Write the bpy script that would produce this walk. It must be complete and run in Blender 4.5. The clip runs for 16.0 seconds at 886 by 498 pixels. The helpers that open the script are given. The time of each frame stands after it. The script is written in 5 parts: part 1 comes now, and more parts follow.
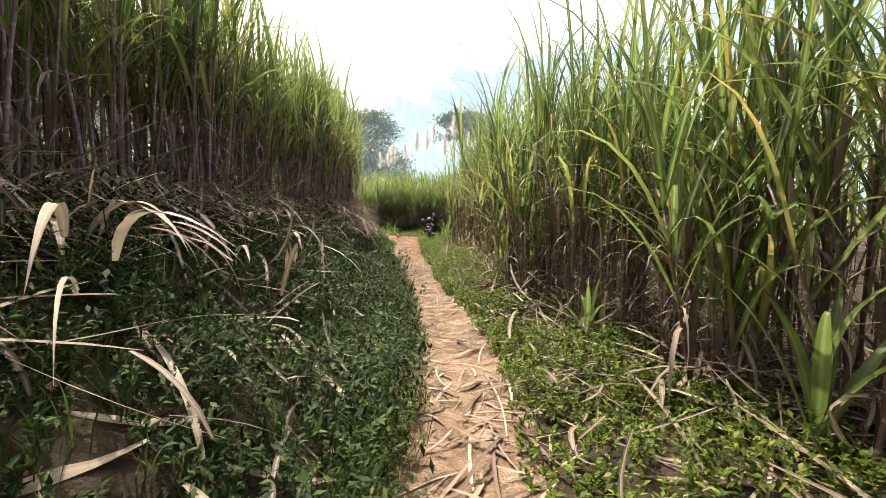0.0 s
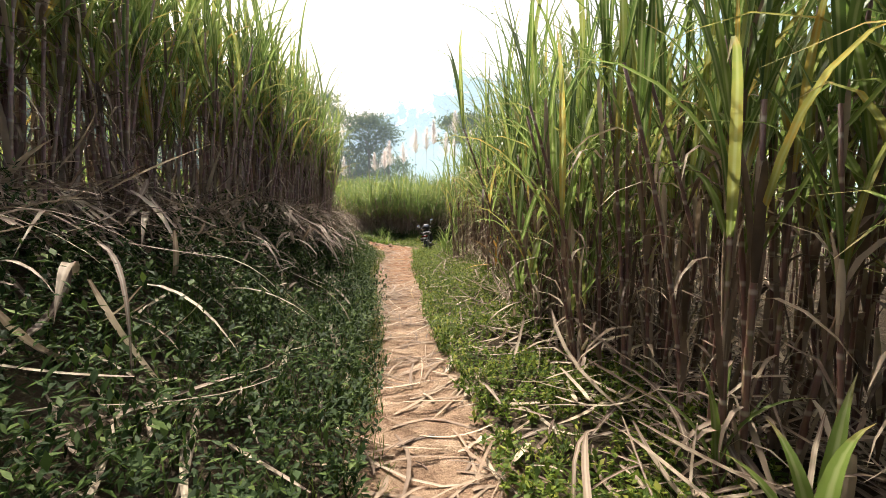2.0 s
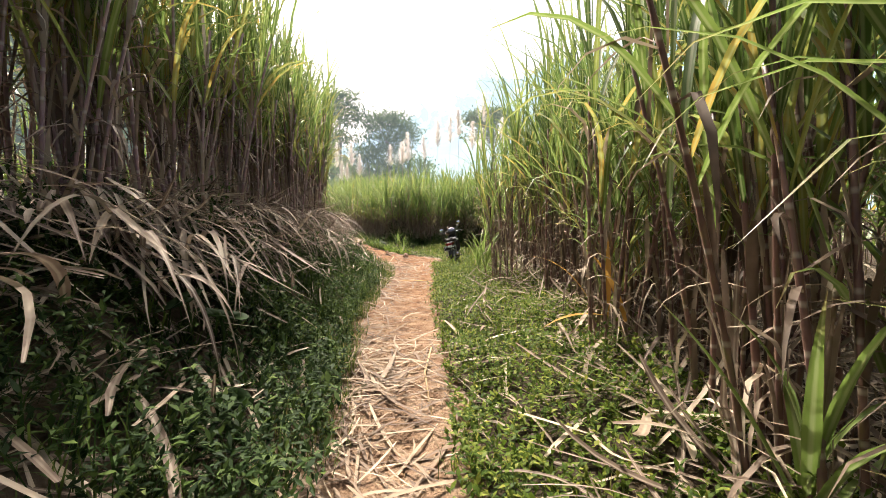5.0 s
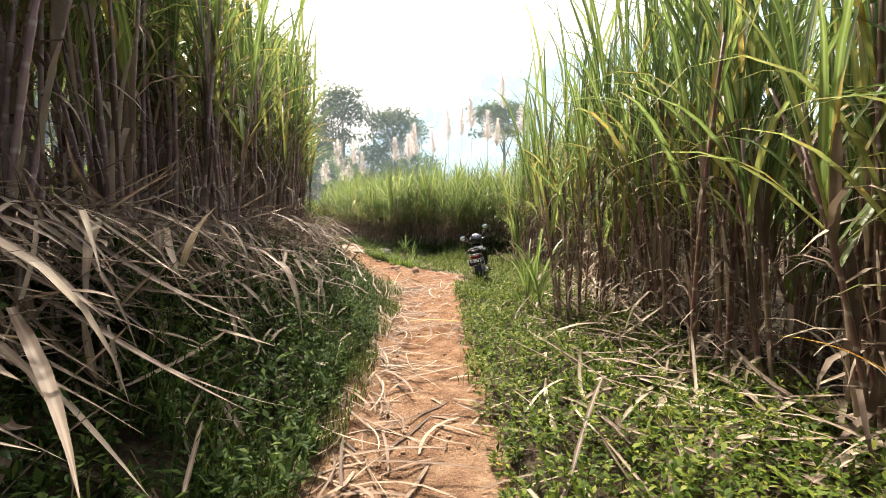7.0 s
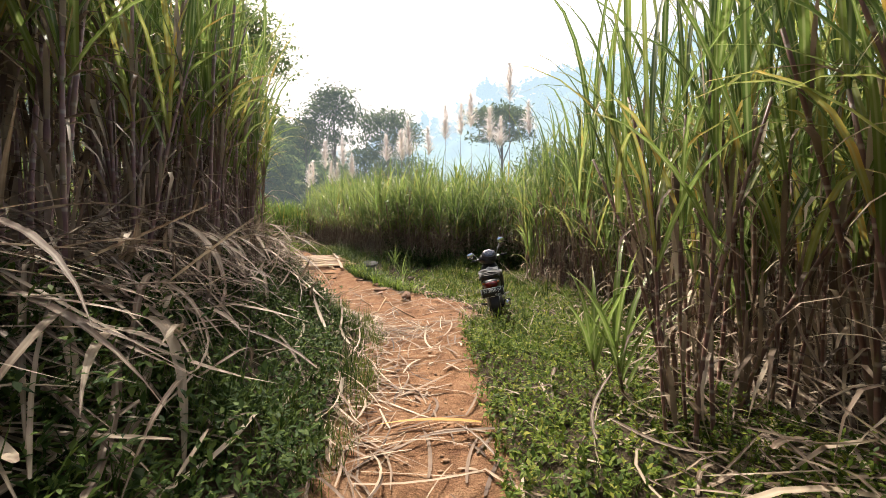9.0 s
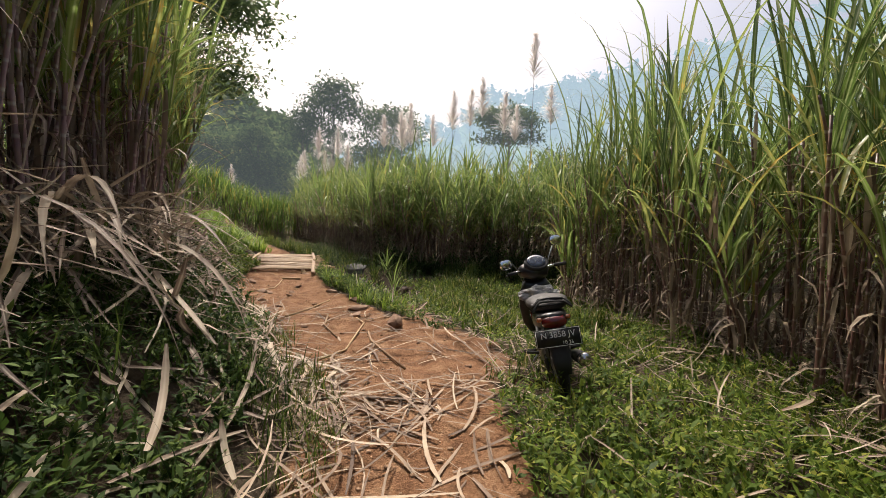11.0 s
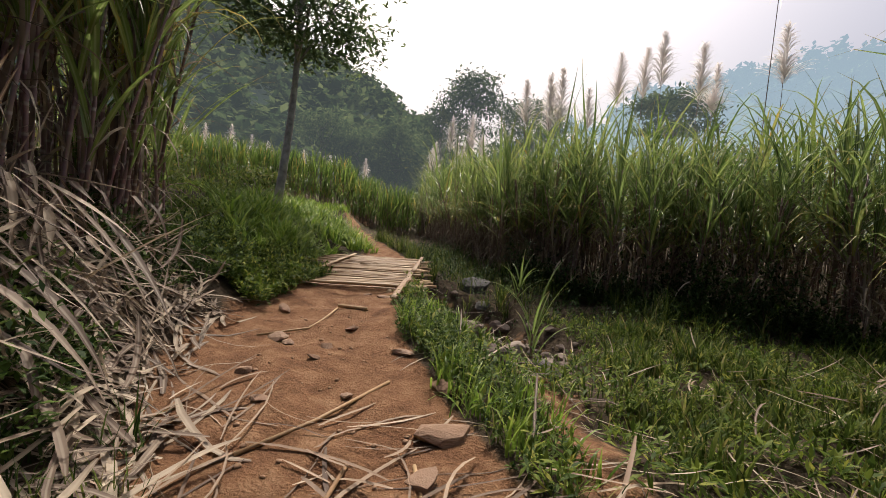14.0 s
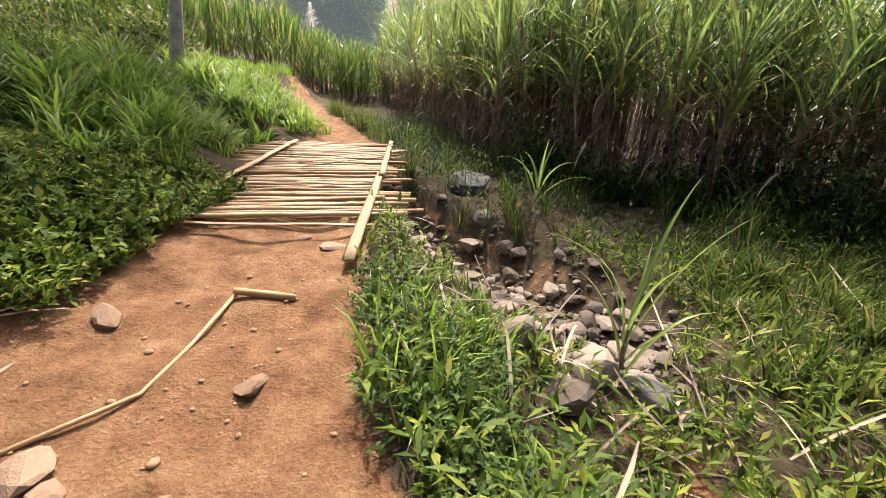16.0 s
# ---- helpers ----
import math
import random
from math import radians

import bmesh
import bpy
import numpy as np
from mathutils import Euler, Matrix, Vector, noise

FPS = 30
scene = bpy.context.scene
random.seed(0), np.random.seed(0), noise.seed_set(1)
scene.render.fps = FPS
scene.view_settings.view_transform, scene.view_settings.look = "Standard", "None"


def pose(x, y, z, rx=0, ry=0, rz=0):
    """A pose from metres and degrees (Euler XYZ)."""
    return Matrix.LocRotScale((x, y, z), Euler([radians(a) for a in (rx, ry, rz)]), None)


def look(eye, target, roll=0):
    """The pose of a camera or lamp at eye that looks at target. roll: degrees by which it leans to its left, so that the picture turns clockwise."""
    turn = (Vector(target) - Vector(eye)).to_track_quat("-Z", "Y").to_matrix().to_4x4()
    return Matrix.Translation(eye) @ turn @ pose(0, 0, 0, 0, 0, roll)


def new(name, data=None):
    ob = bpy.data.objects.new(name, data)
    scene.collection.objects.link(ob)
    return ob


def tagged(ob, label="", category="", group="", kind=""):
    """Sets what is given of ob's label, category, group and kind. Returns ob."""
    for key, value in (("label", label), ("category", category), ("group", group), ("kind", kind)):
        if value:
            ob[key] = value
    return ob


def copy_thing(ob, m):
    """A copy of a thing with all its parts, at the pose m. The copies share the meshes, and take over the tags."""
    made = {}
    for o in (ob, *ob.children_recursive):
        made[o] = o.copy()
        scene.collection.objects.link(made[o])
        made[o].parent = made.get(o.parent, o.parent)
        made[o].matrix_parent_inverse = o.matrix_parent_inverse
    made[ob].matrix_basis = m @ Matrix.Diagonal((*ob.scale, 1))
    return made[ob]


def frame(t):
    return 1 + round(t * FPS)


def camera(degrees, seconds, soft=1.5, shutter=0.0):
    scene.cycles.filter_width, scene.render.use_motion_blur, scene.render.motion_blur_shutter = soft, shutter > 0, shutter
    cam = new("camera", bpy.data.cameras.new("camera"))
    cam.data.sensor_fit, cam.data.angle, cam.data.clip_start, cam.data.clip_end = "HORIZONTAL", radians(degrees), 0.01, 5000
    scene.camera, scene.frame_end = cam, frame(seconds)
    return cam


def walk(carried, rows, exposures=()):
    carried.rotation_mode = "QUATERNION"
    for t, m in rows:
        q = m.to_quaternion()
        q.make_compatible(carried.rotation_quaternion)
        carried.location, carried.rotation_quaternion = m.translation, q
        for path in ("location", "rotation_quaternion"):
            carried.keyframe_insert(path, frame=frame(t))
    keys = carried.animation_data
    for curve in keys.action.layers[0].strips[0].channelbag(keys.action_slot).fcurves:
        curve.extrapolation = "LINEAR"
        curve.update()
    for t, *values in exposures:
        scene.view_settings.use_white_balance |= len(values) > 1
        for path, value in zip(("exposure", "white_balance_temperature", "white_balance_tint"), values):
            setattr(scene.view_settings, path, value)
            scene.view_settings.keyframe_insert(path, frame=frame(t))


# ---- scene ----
cam = camera(92.0, 16.0, 0.6)
# seconds, place of the eye, heading, tilt and lean in degrees
PATH = [
    (0, (-0.391, 0.000, 1.290), -6.11, -5.43, 0.71),
    (0.5, (-0.286, 0.563, 1.337), -6.88, -5.24, 1.32),
    (1, (-0.208, 1.180, 1.328), -6.95, -5.08, 1.02),
    (1.5, (-0.076, 1.801, 1.261), -6.53, -4.86, 0.72),
    (2, (-0.002, 2.462, 1.248), -5.69, -4.61, 0.41),
    (2.5, (0.020, 3.049, 1.220), -4.70, -4.02, 1.11),
    (3, (0.119, 3.649, 1.213), -3.97, -4.01, 0.50),
    (5.3, (0.171, 6.512, 1.188), -2.03, -4.40, -0.71),
    (5.5, (0.177, 6.840, 1.228), -1.73, -4.86, -1.52),
    (6, (0.102, 7.504, 1.185), -1.35, -4.60, -1.12),
    (6.5, (0.037, 8.097, 1.230), -1.06, -4.22, -1.31),
    (7, (-0.007, 8.772, 1.236), -1.56, -4.13, -1.21),
    (7.5, (-0.154, 9.346, 1.223), -2.38, -3.71, -0.91),
    (8, (-0.074, 9.931, 1.192), -2.49, -3.49, -0.80),
    (8.5, (-0.036, 10.525, 1.243), -2.62, -3.39, -0.50),
    (9, (-0.052, 11.046, 1.286), -2.51, -3.29, -0.40),
    (9.2, (-0.039, 11.241, 1.256), -2.52, -3.15, -0.30),
    (11.3, (-0.101, 13.950, 1.104), -2.55, -2.55, 2.50),
    (11.5, (-0.094, 14.178, 1.130), -2.14, -2.60, 2.50),
    (12, (-0.006, 14.765, 1.075), -1.34, -2.49, 2.60),
    (12.5, (-0.044, 15.346, 1.089), -0.03, -2.39, 2.80),
    (13, (-0.112, 15.855, 1.095), 3.97, -2.35, 2.91),
    (13.5, (-0.182, 16.430, 1.116), 9.15, -2.49, 3.96),
    (14, (-0.429, 16.990, 1.061), 14.81, -3.29, 4.67),
    (14.5, (-0.642, 17.492, 1.056), 14.39, -7.15, 4.31),
    (15, (-0.893, 18.099, 1.100), 12.45, -12.43, 3.78),
    (15.5, (-1.105, 18.551, 1.160), 10.60, -17.61, 3.00),
    (16, (-1.140, 19.013, 1.142), 9.31, -20.62, 3.57),
]
walk(cam, [(t, look(e, (e[0] - math.sin(radians(yaw)) * math.cos(radians(tilt)), e[1] + math.cos(radians(yaw)) * math.cos(radians(tilt)),
                        e[2] + math.sin(radians(tilt))), lean)) for t, e, yaw, tilt, lean in PATH],
     [(0, 1.15, 6500, 9), (1.5, 1.1, 6500, 9), (3.0, 1.15, 6500, 9), (5.5, 1.35, 6500, 9), (7.0, 1.35, 6500, 9), (8.0, 1.15, 6500, 10), (9.2, 0.9, 6500, 10), (11.3, 0.28, 6400, 11), (12.5, 0.02, 6400, 11), (14.5, 0.02, 6350, 12),
      (15.0, 0.1, 6350, 12), (15.5, 0.55, 6350, 12), (16, 1.3, 6400, 10)])

# ---- light ----
SUN_AZ, SUN_EL = radians(19.0), radians(57.0)  # to the left of straight ahead, above the horizon
sun_dir = Vector((-math.sin(SUN_AZ) * math.cos(SUN_EL), math.cos(SUN_AZ) * math.cos(SUN_EL), math.sin(SUN_EL)))
sun = new("sun", bpy.data.lights.new("sun", "SUN"))
sun.data.energy, sun.data.angle, sun.data.color = 3.4, radians(0.6), (1.0, 0.93, 0.82)
sun.matrix_world = look(sun_dir * 60, (0, 0, 0))
world = bpy.data.worlds.new("hazy_sky")
scene.world = world
world.use_nodes = True
wn = world.node_tree.nodes
sky = wn.new("ShaderNodeTexSky")
sky.sky_type, sky.sun_disc = "NISHITA", False
sky.sun_elevation, sky.sun_rotation = SUN_EL, -SUN_AZ
sky.air_density, sky.dust_density, sky.ozone_density = 0.8, 10.0, 0.0
wn["Background"].inputs["Strength"].default_value = 0.15
world.node_tree.links.new(sky.outputs[0], wn["Background"].inputs["Color"])


# ---- materials ----
def nodes_of(name):
    m = bpy.data.materials.new(name)
    m.use_nodes = True
    return m, m.node_tree.nodes, m.node_tree.links, m.node_tree.nodes["Principled BSDF"]


def ramp_of(n, stops):
    r = n.new("ShaderNodeValToRGB")
    while len(r.color_ramp.elements) < len(stops):
        r.color_ramp.elements.new(0.5)
    for el, (p, c) in zip(r.color_ramp.elements, stops):
        el.position, el.color = p, (*c, 1)
    return r


def bumped(n, l, b, scale, strength, distance=0.02, detail=6):
    tex, bump = n.new("ShaderNodeTexNoise"), n.new("ShaderNodeBump")
    tex.inputs["Scale"].default_value, tex.inputs["Detail"].default_value = scale, detail
    bump.inputs["Strength"].default_value, bump.inputs["Distance"].default_value = strength, distance
    l.new(tex.outputs["Fac"], bump.inputs["Height"])
    l.new(bump.outputs[0], b.inputs["Normal"])
    return tex


def leaf_material(name, stops, through_share=0.35, rough=0.45, grain=9.0, gloss=0.4, rib=0.0, rib_colour=(0.34, 0.38, 0.18), dry_tip=(0.3, 0.21, 0.1)):
    """Thin leaves: each blade has its own colour, mottled, and lets light through."""
    m, n, l, b = nodes_of(name)
    geo, tex, add = n.new("ShaderNodeNewGeometry"), n.new("ShaderNodeTexNoise"), n.new("ShaderNodeMath")
    tex.inputs["Scale"].default_value, tex.inputs["Detail"].default_value = grain, 4
    add.operation = "MULTIPLY_ADD"
    add.inputs[1].default_value = 0.35
    coord = n.new("ShaderNodeTexCoord")
    l.new(coord.outputs["Object"], tex.inputs["Vector"])
    l.new(tex.outputs["Fac"], add.inputs[0])
    sub = n.new("ShaderNodeMath")
    sub.operation = "SUBTRACT"
    sub.inputs[1].default_value = 0.18
    l.new(geo.outputs["Random Per Island"], sub.inputs[0])
    l.new(sub.outputs[0], add.inputs[2])
    r = ramp_of(n, stops)
    l.new(add.outputs[0], r.inputs[0])
    skin = r.outputs[0]
    if rib:
        vein, tip, gate = n.new("ShaderNodeAttribute"), n.new("ShaderNodeAttribute"), n.new("ShaderNodeMath")
        vein.attribute_name, tip.attribute_name = "rib", "along"
        gate.operation = "MULTIPLY_ADD"
        gate.inputs[1].default_value = 0.5
        l.new(tex.outputs["Fac"], gate.inputs[0])
        l.new(tip.outputs["Fac"], gate.inputs[2])
        for source, stops2, colour in ((gate.outputs[0], [(1.05, (0, 0, 0)), (1.2, (0.85, 0.85, 0.85))], dry_tip), (vein.outputs["Fac"], [(0.62, (0, 0, 0)), (0.86, (rib, rib, rib))], rib_colour)):
            lay, k = n.new("ShaderNodeMix"), n.new("ShaderNodeMapRange")
            k.inputs["From Min"].default_value, k.inputs["From Max"].default_value = stops2[0][0], stops2[1][0]
            k.inputs["To Max"].default_value = stops2[1][1][0]
            l.new(source, k.inputs["Value"])
            lay.data_type = "RGBA"
            l.new(k.outputs[0], lay.inputs[0])
            l.new(skin, lay.inputs[6])
            lay.inputs[7].default_value = (*colour, 1)
            skin = lay.outputs[2]
    l.new(skin, b.inputs["Base Color"])
    b.inputs["Roughness"].default_value = rough
    b.inputs["Specular IOR Level"].default_value = gloss
    tr, mix, out = n.new("ShaderNodeBsdfTranslucent"), n.new("ShaderNodeMixShader"), n["Material Output"]
    l.new(skin, tr.inputs["Color"])
    mix.inputs[0].default_value = through_share
    l.new(b.outputs[0], mix.inputs[1])
    l.new(tr.outputs[0], mix.inputs[2])
    l.new(mix.outputs[0], out.inputs["Surface"])
    return m


CANE_LEAF = leaf_material("cane_leaf", [(0.0, (0.06, 0.105, 0.026)), (0.45, (0.125, 0.19, 0.04)), (0.84, (0.2, 0.265, 0.062)), (0.95, (0.28, 0.28, 0.07)), (1.0, (0.4, 0.27, 0.06))], 0.52, 0.38, 9.0, 0.4, 0.55)
YELLOW_LEAF = leaf_material("yellow_leaf", [(0.0, (0.4, 0.27, 0.04)), (1.0, (0.45, 0.2, 0.04))], 0.3, 0.5)
DRY_LEAF = leaf_material("dry_leaf", [(0.0, (0.08, 0.055, 0.04)), (0.35, (0.2, 0.145, 0.105)), (0.7, (0.31, 0.245, 0.175)), (1.0, (0.47, 0.39, 0.29))], 0.22, 0.65, 14, 0.25, 0.35, (0.5, 0.43, 0.33), (0.16, 0.11, 0.08))
STRAW = leaf_material("straw", [(0.0, (0.08, 0.05, 0.034)), (0.4, (0.19, 0.13, 0.087)), (0.8, (0.3, 0.22, 0.15)), (1.0, (0.45, 0.355, 0.25))], 0.08, 0.65, 14, 0.25)
# Weed leaves: green lowered far down so the colour carries the bank's shade.
WEED_SHADED = leaf_material("weed_leaf_shaded", [(0.0, (0.01, 0.022, 0.006)), (0.5, (0.024, 0.046, 0.011)), (0.9, (0.06, 0.095, 0.022)), (1.0, (0.1, 0.14, 0.03))], 0.2, 0.62, 20, 0.1)
GRASS = leaf_material("grass_blade", [(0.0, (0.03, 0.052, 0.009)), (0.5, (0.075, 0.112, 0.018)), (0.86, (0.15, 0.18, 0.034)), (1.0, (0.3, 0.25, 0.1))], 0.42, 0.55, 12, 0.15)
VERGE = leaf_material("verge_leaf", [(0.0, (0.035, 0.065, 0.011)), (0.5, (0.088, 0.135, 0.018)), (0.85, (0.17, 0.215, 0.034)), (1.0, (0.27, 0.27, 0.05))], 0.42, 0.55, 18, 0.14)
# Bank leaves: some of that shade in the colour too, a step lighter.
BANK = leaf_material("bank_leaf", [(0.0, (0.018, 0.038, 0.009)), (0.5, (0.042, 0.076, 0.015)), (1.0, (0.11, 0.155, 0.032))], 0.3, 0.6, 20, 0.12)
LUSH = leaf_material("lush_blade", [(0.0, (0.085, 0.15, 0.02)), (0.55, (0.18, 0.28, 0.036)), (1.0, (0.31, 0.38, 0.075))], 0.5, 0.4, 8, 0.35)
TREE_LEAF = leaf_material("tree_leaf", [(0.0, (0.06, 0.1, 0.04)), (0.6, (0.12, 0.17, 0.065)), (1.0, (0.19, 0.24, 0.1))], 0.5, 0.5, 3)
PLUME = leaf_material("plume_hair", [(0.0, (0.72, 0.66, 0.62)), (1.0, (0.88, 0.84, 0.8))], 0.6, 0.8, 5, 0.1)


def stalk_material(name, stops):
    m, n, l, b = nodes_of(name)
    coord, oi, geo = n.new("ShaderNodeTexCoord"), n.new("ShaderNodeObjectInfo"), n.new("ShaderNodeNewGeometry")
    sep, tex, mp = n.new("ShaderNodeSeparateXYZ"), n.new("ShaderNodeTexNoise"), n.new("ShaderNodeMapping")
    l.new(coord.outputs["Object"], mp.inputs[0])
    mp.inputs["Scale"].default_value = (22, 22, 5)
    l.new(mp.outputs[0], tex.inputs["Vector"])
    tex.inputs["Detail"].default_value = 5
    tex.inputs["Scale"].default_value = 1.3
    add = n.new("ShaderNodeMath")
    add.operation = "MULTIPLY_ADD"
    add.inputs[1].default_value = 0.7
    l.new(tex.outputs["Fac"], add.inputs[0])
    rnd = n.new("ShaderNodeMath")
    rnd.operation = "MULTIPLY"
    rnd.inputs[1].default_value = 0.4
    l.new(geo.outputs["Random Per Island"], rnd.inputs[0])
    l.new(rnd.outputs[0], add.inputs[2])
    r = ramp_of(n, stops)
    l.new(add.outputs[0], r.inputs[0])
    wave = n.new("ShaderNodeTexWave")
    wave.wave_type, wave.bands_direction = "BANDS", "Z"
    wave.inputs["Scale"].default_value, wave.inputs["Distortion"].default_value = 1.96, 0.6
    shift, comb = n.new("ShaderNodeVectorMath"), n.new("ShaderNodeCombineXYZ")
    slide = n.new("ShaderNodeMath")
    slide.operation = "ADD"
    l.new(geo.outputs["Random Per Island"], slide.inputs[0])
    l.new(oi.outputs["Random"], slide.inputs[1])
    l.new(slide.outputs[0], comb.inputs["Z"])
    l.new(coord.outputs["Object"], shift.inputs[0])
    l.new(comb.outputs[0], shift.inputs[1])
    l.new(shift.outputs[0], wave.inputs["Vector"])
    ring = ramp_of(n, [(0.93, (0, 0, 0)), (1.0, (0.7, 0.7, 0.7))])
    l.new(wave.outputs["Fac"], ring.inputs[0])
    mixed = n.new("ShaderNodeMix")
    mixed.data_type = "RGBA"
    l.new(ring.outputs[0], mixed.inputs[0])
    l.new(r.outputs[0], mixed.inputs[6])
    mixed.inputs[7].default_value = (0.42, 0.36, 0.29, 1)
    l.new(mixed.outputs[2], b.inputs["Base Color"])
    b.inputs["Roughness"].default_value = 0.45
    return m


STALK = stalk_material("cane_stalk", [(0.25, (0.03, 0.013, 0.014)), (0.45, (0.1, 0.045, 0.04)), (0.62, (0.17, 0.09, 0.07)), (0.76, (0.17, 0.16, 0.06)), (0.95, (0.4, 0.34, 0.26))])
# Purple stalks of the bank, colour lightened to imitate the glare over them.
LIFTED_STALK = stalk_material("lightened_purple_stalk", [(0.2, (0.06, 0.026, 0.03)), (0.42, (0.16, 0.08, 0.085)), (0.6, (0.26, 0.155, 0.145)), (0.76, (0.23, 0.2, 0.1)), (0.95, (0.44, 0.38, 0.31))])


def simple(name, stops, scale, rough, bump=0.3, distance=0.01, metal=0.0, coat=0.0, bump_scale=None):
    m, n, l, b = nodes_of(name)
    coord, tex = n.new("ShaderNodeTexCoord"), n.new("ShaderNodeTexNoise")
    tex.inputs["Scale"].default_value, tex.inputs["Detail"].default_value = scale, 8
    l.new(coord.outputs["Object"], tex.inputs["Vector"])
    r = ramp_of(n, stops)
    l.new(tex.outputs["Fac"], r.inputs[0])
    l.new(r.outputs[0], b.inputs["Base Color"])
    b.inputs["Roughness"].default_value, b.inputs["Metallic"].default_value = rough, metal
    b.inputs["Coat Weight"].default_value = coat
    if bump:
        bt = bumped(n, l, b, bump_scale or scale * 4, bump, distance)
        l.new(coord.outputs["Object"], bt.inputs["Vector"])
    return m


def varied(name, stops, scale, rough, bump=0.4, distance=0.01, stretch=(1, 1, 1)):
    """Pieces that differ: Object Info's Random shifts each one's colour."""
    m, n, l, b = nodes_of(name)
    coord, mp, tex, oi, add = n.new("ShaderNodeTexCoord"), n.new("ShaderNodeMapping"), n.new("ShaderNodeTexNoise"), n.new("ShaderNodeObjectInfo"), n.new("ShaderNodeMath")
    mp.inputs["Scale"].default_value = stretch
    tex.inputs["Scale"].default_value, tex.inputs["Detail"].default_value = scale, 8
    l.new(coord.outputs["Object"], mp.inputs[0])
    l.new(mp.outputs[0], tex.inputs["Vector"])
    add.operation = "MULTIPLY_ADD"
    add.inputs[1].default_value = 0.5
    l.new(tex.outputs["Fac"], add.inputs[0])
    half = n.new("ShaderNodeMath")
    half.operation = "MULTIPLY"
    half.inputs[1].default_value = 0.55
    l.new(oi.outputs["Random"], half.inputs[0])
    l.new(half.outputs[0], add.inputs[2])
    r = ramp_of(n, stops)
    l.new(add.outputs[0], r.inputs[0])
    l.new(r.outputs[0], b.inputs["Base Color"])
    b.inputs["Roughness"].default_value = rough
    bt, bp = n.new("ShaderNodeTexNoise"), n.new("ShaderNodeBump")
    bt.inputs["Scale"].default_value, bt.inputs["Detail"].default_value = scale * 4, 8
    l.new(mp.outputs[0], bt.inputs["Vector"])
    bp.inputs["Strength"].default_value, bp.inputs["Distance"].default_value = bump, distance
    l.new(bt.outputs["Fac"], bp.inputs["Height"])
    l.new(bp.outputs[0], b.inputs["Normal"])
    return m


ROCK = varied("stone", [(0.15, (0.075, 0.055, 0.043)), (0.5, (0.15, 0.112, 0.088)), (0.85, (0.25, 0.2, 0.16))], 5, 0.9, 0.5, 0.012)
EARTH_STONE = varied("earthy_stone", [(0.15, (0.14, 0.08, 0.048)), (0.5, (0.22, 0.135, 0.086)), (0.85, (0.29, 0.2, 0.14))], 6, 0.95, 0.5, 0.012)
DARK_ROCK = varied("dark_stone", [(0.2, (0.04, 0.038, 0.036)), (0.8, (0.12, 0.11, 0.1))], 4, 0.8, 0.6, 0.02)
BAMBOO = varied("bamboo", [(0.1, (0.15, 0.08, 0.036)), (0.5, (0.29, 0.18, 0.085)), (0.85, (0.42, 0.29, 0.15))], 9, 0.65, 0.25, 0.003, (1, 1, 1))
CLOD = simple("dry_clod", [(0.3, (0.2, 0.115, 0.062)), (0.7, (0.34, 0.215, 0.13))], 9, 0.95, 0.6, 0.01)
BARK = simple("bark", [(0.3, (0.18, 0.16, 0.135)), (0.7, (0.4, 0.36, 0.31))], 9, 0.9, 0.8, 0.02)


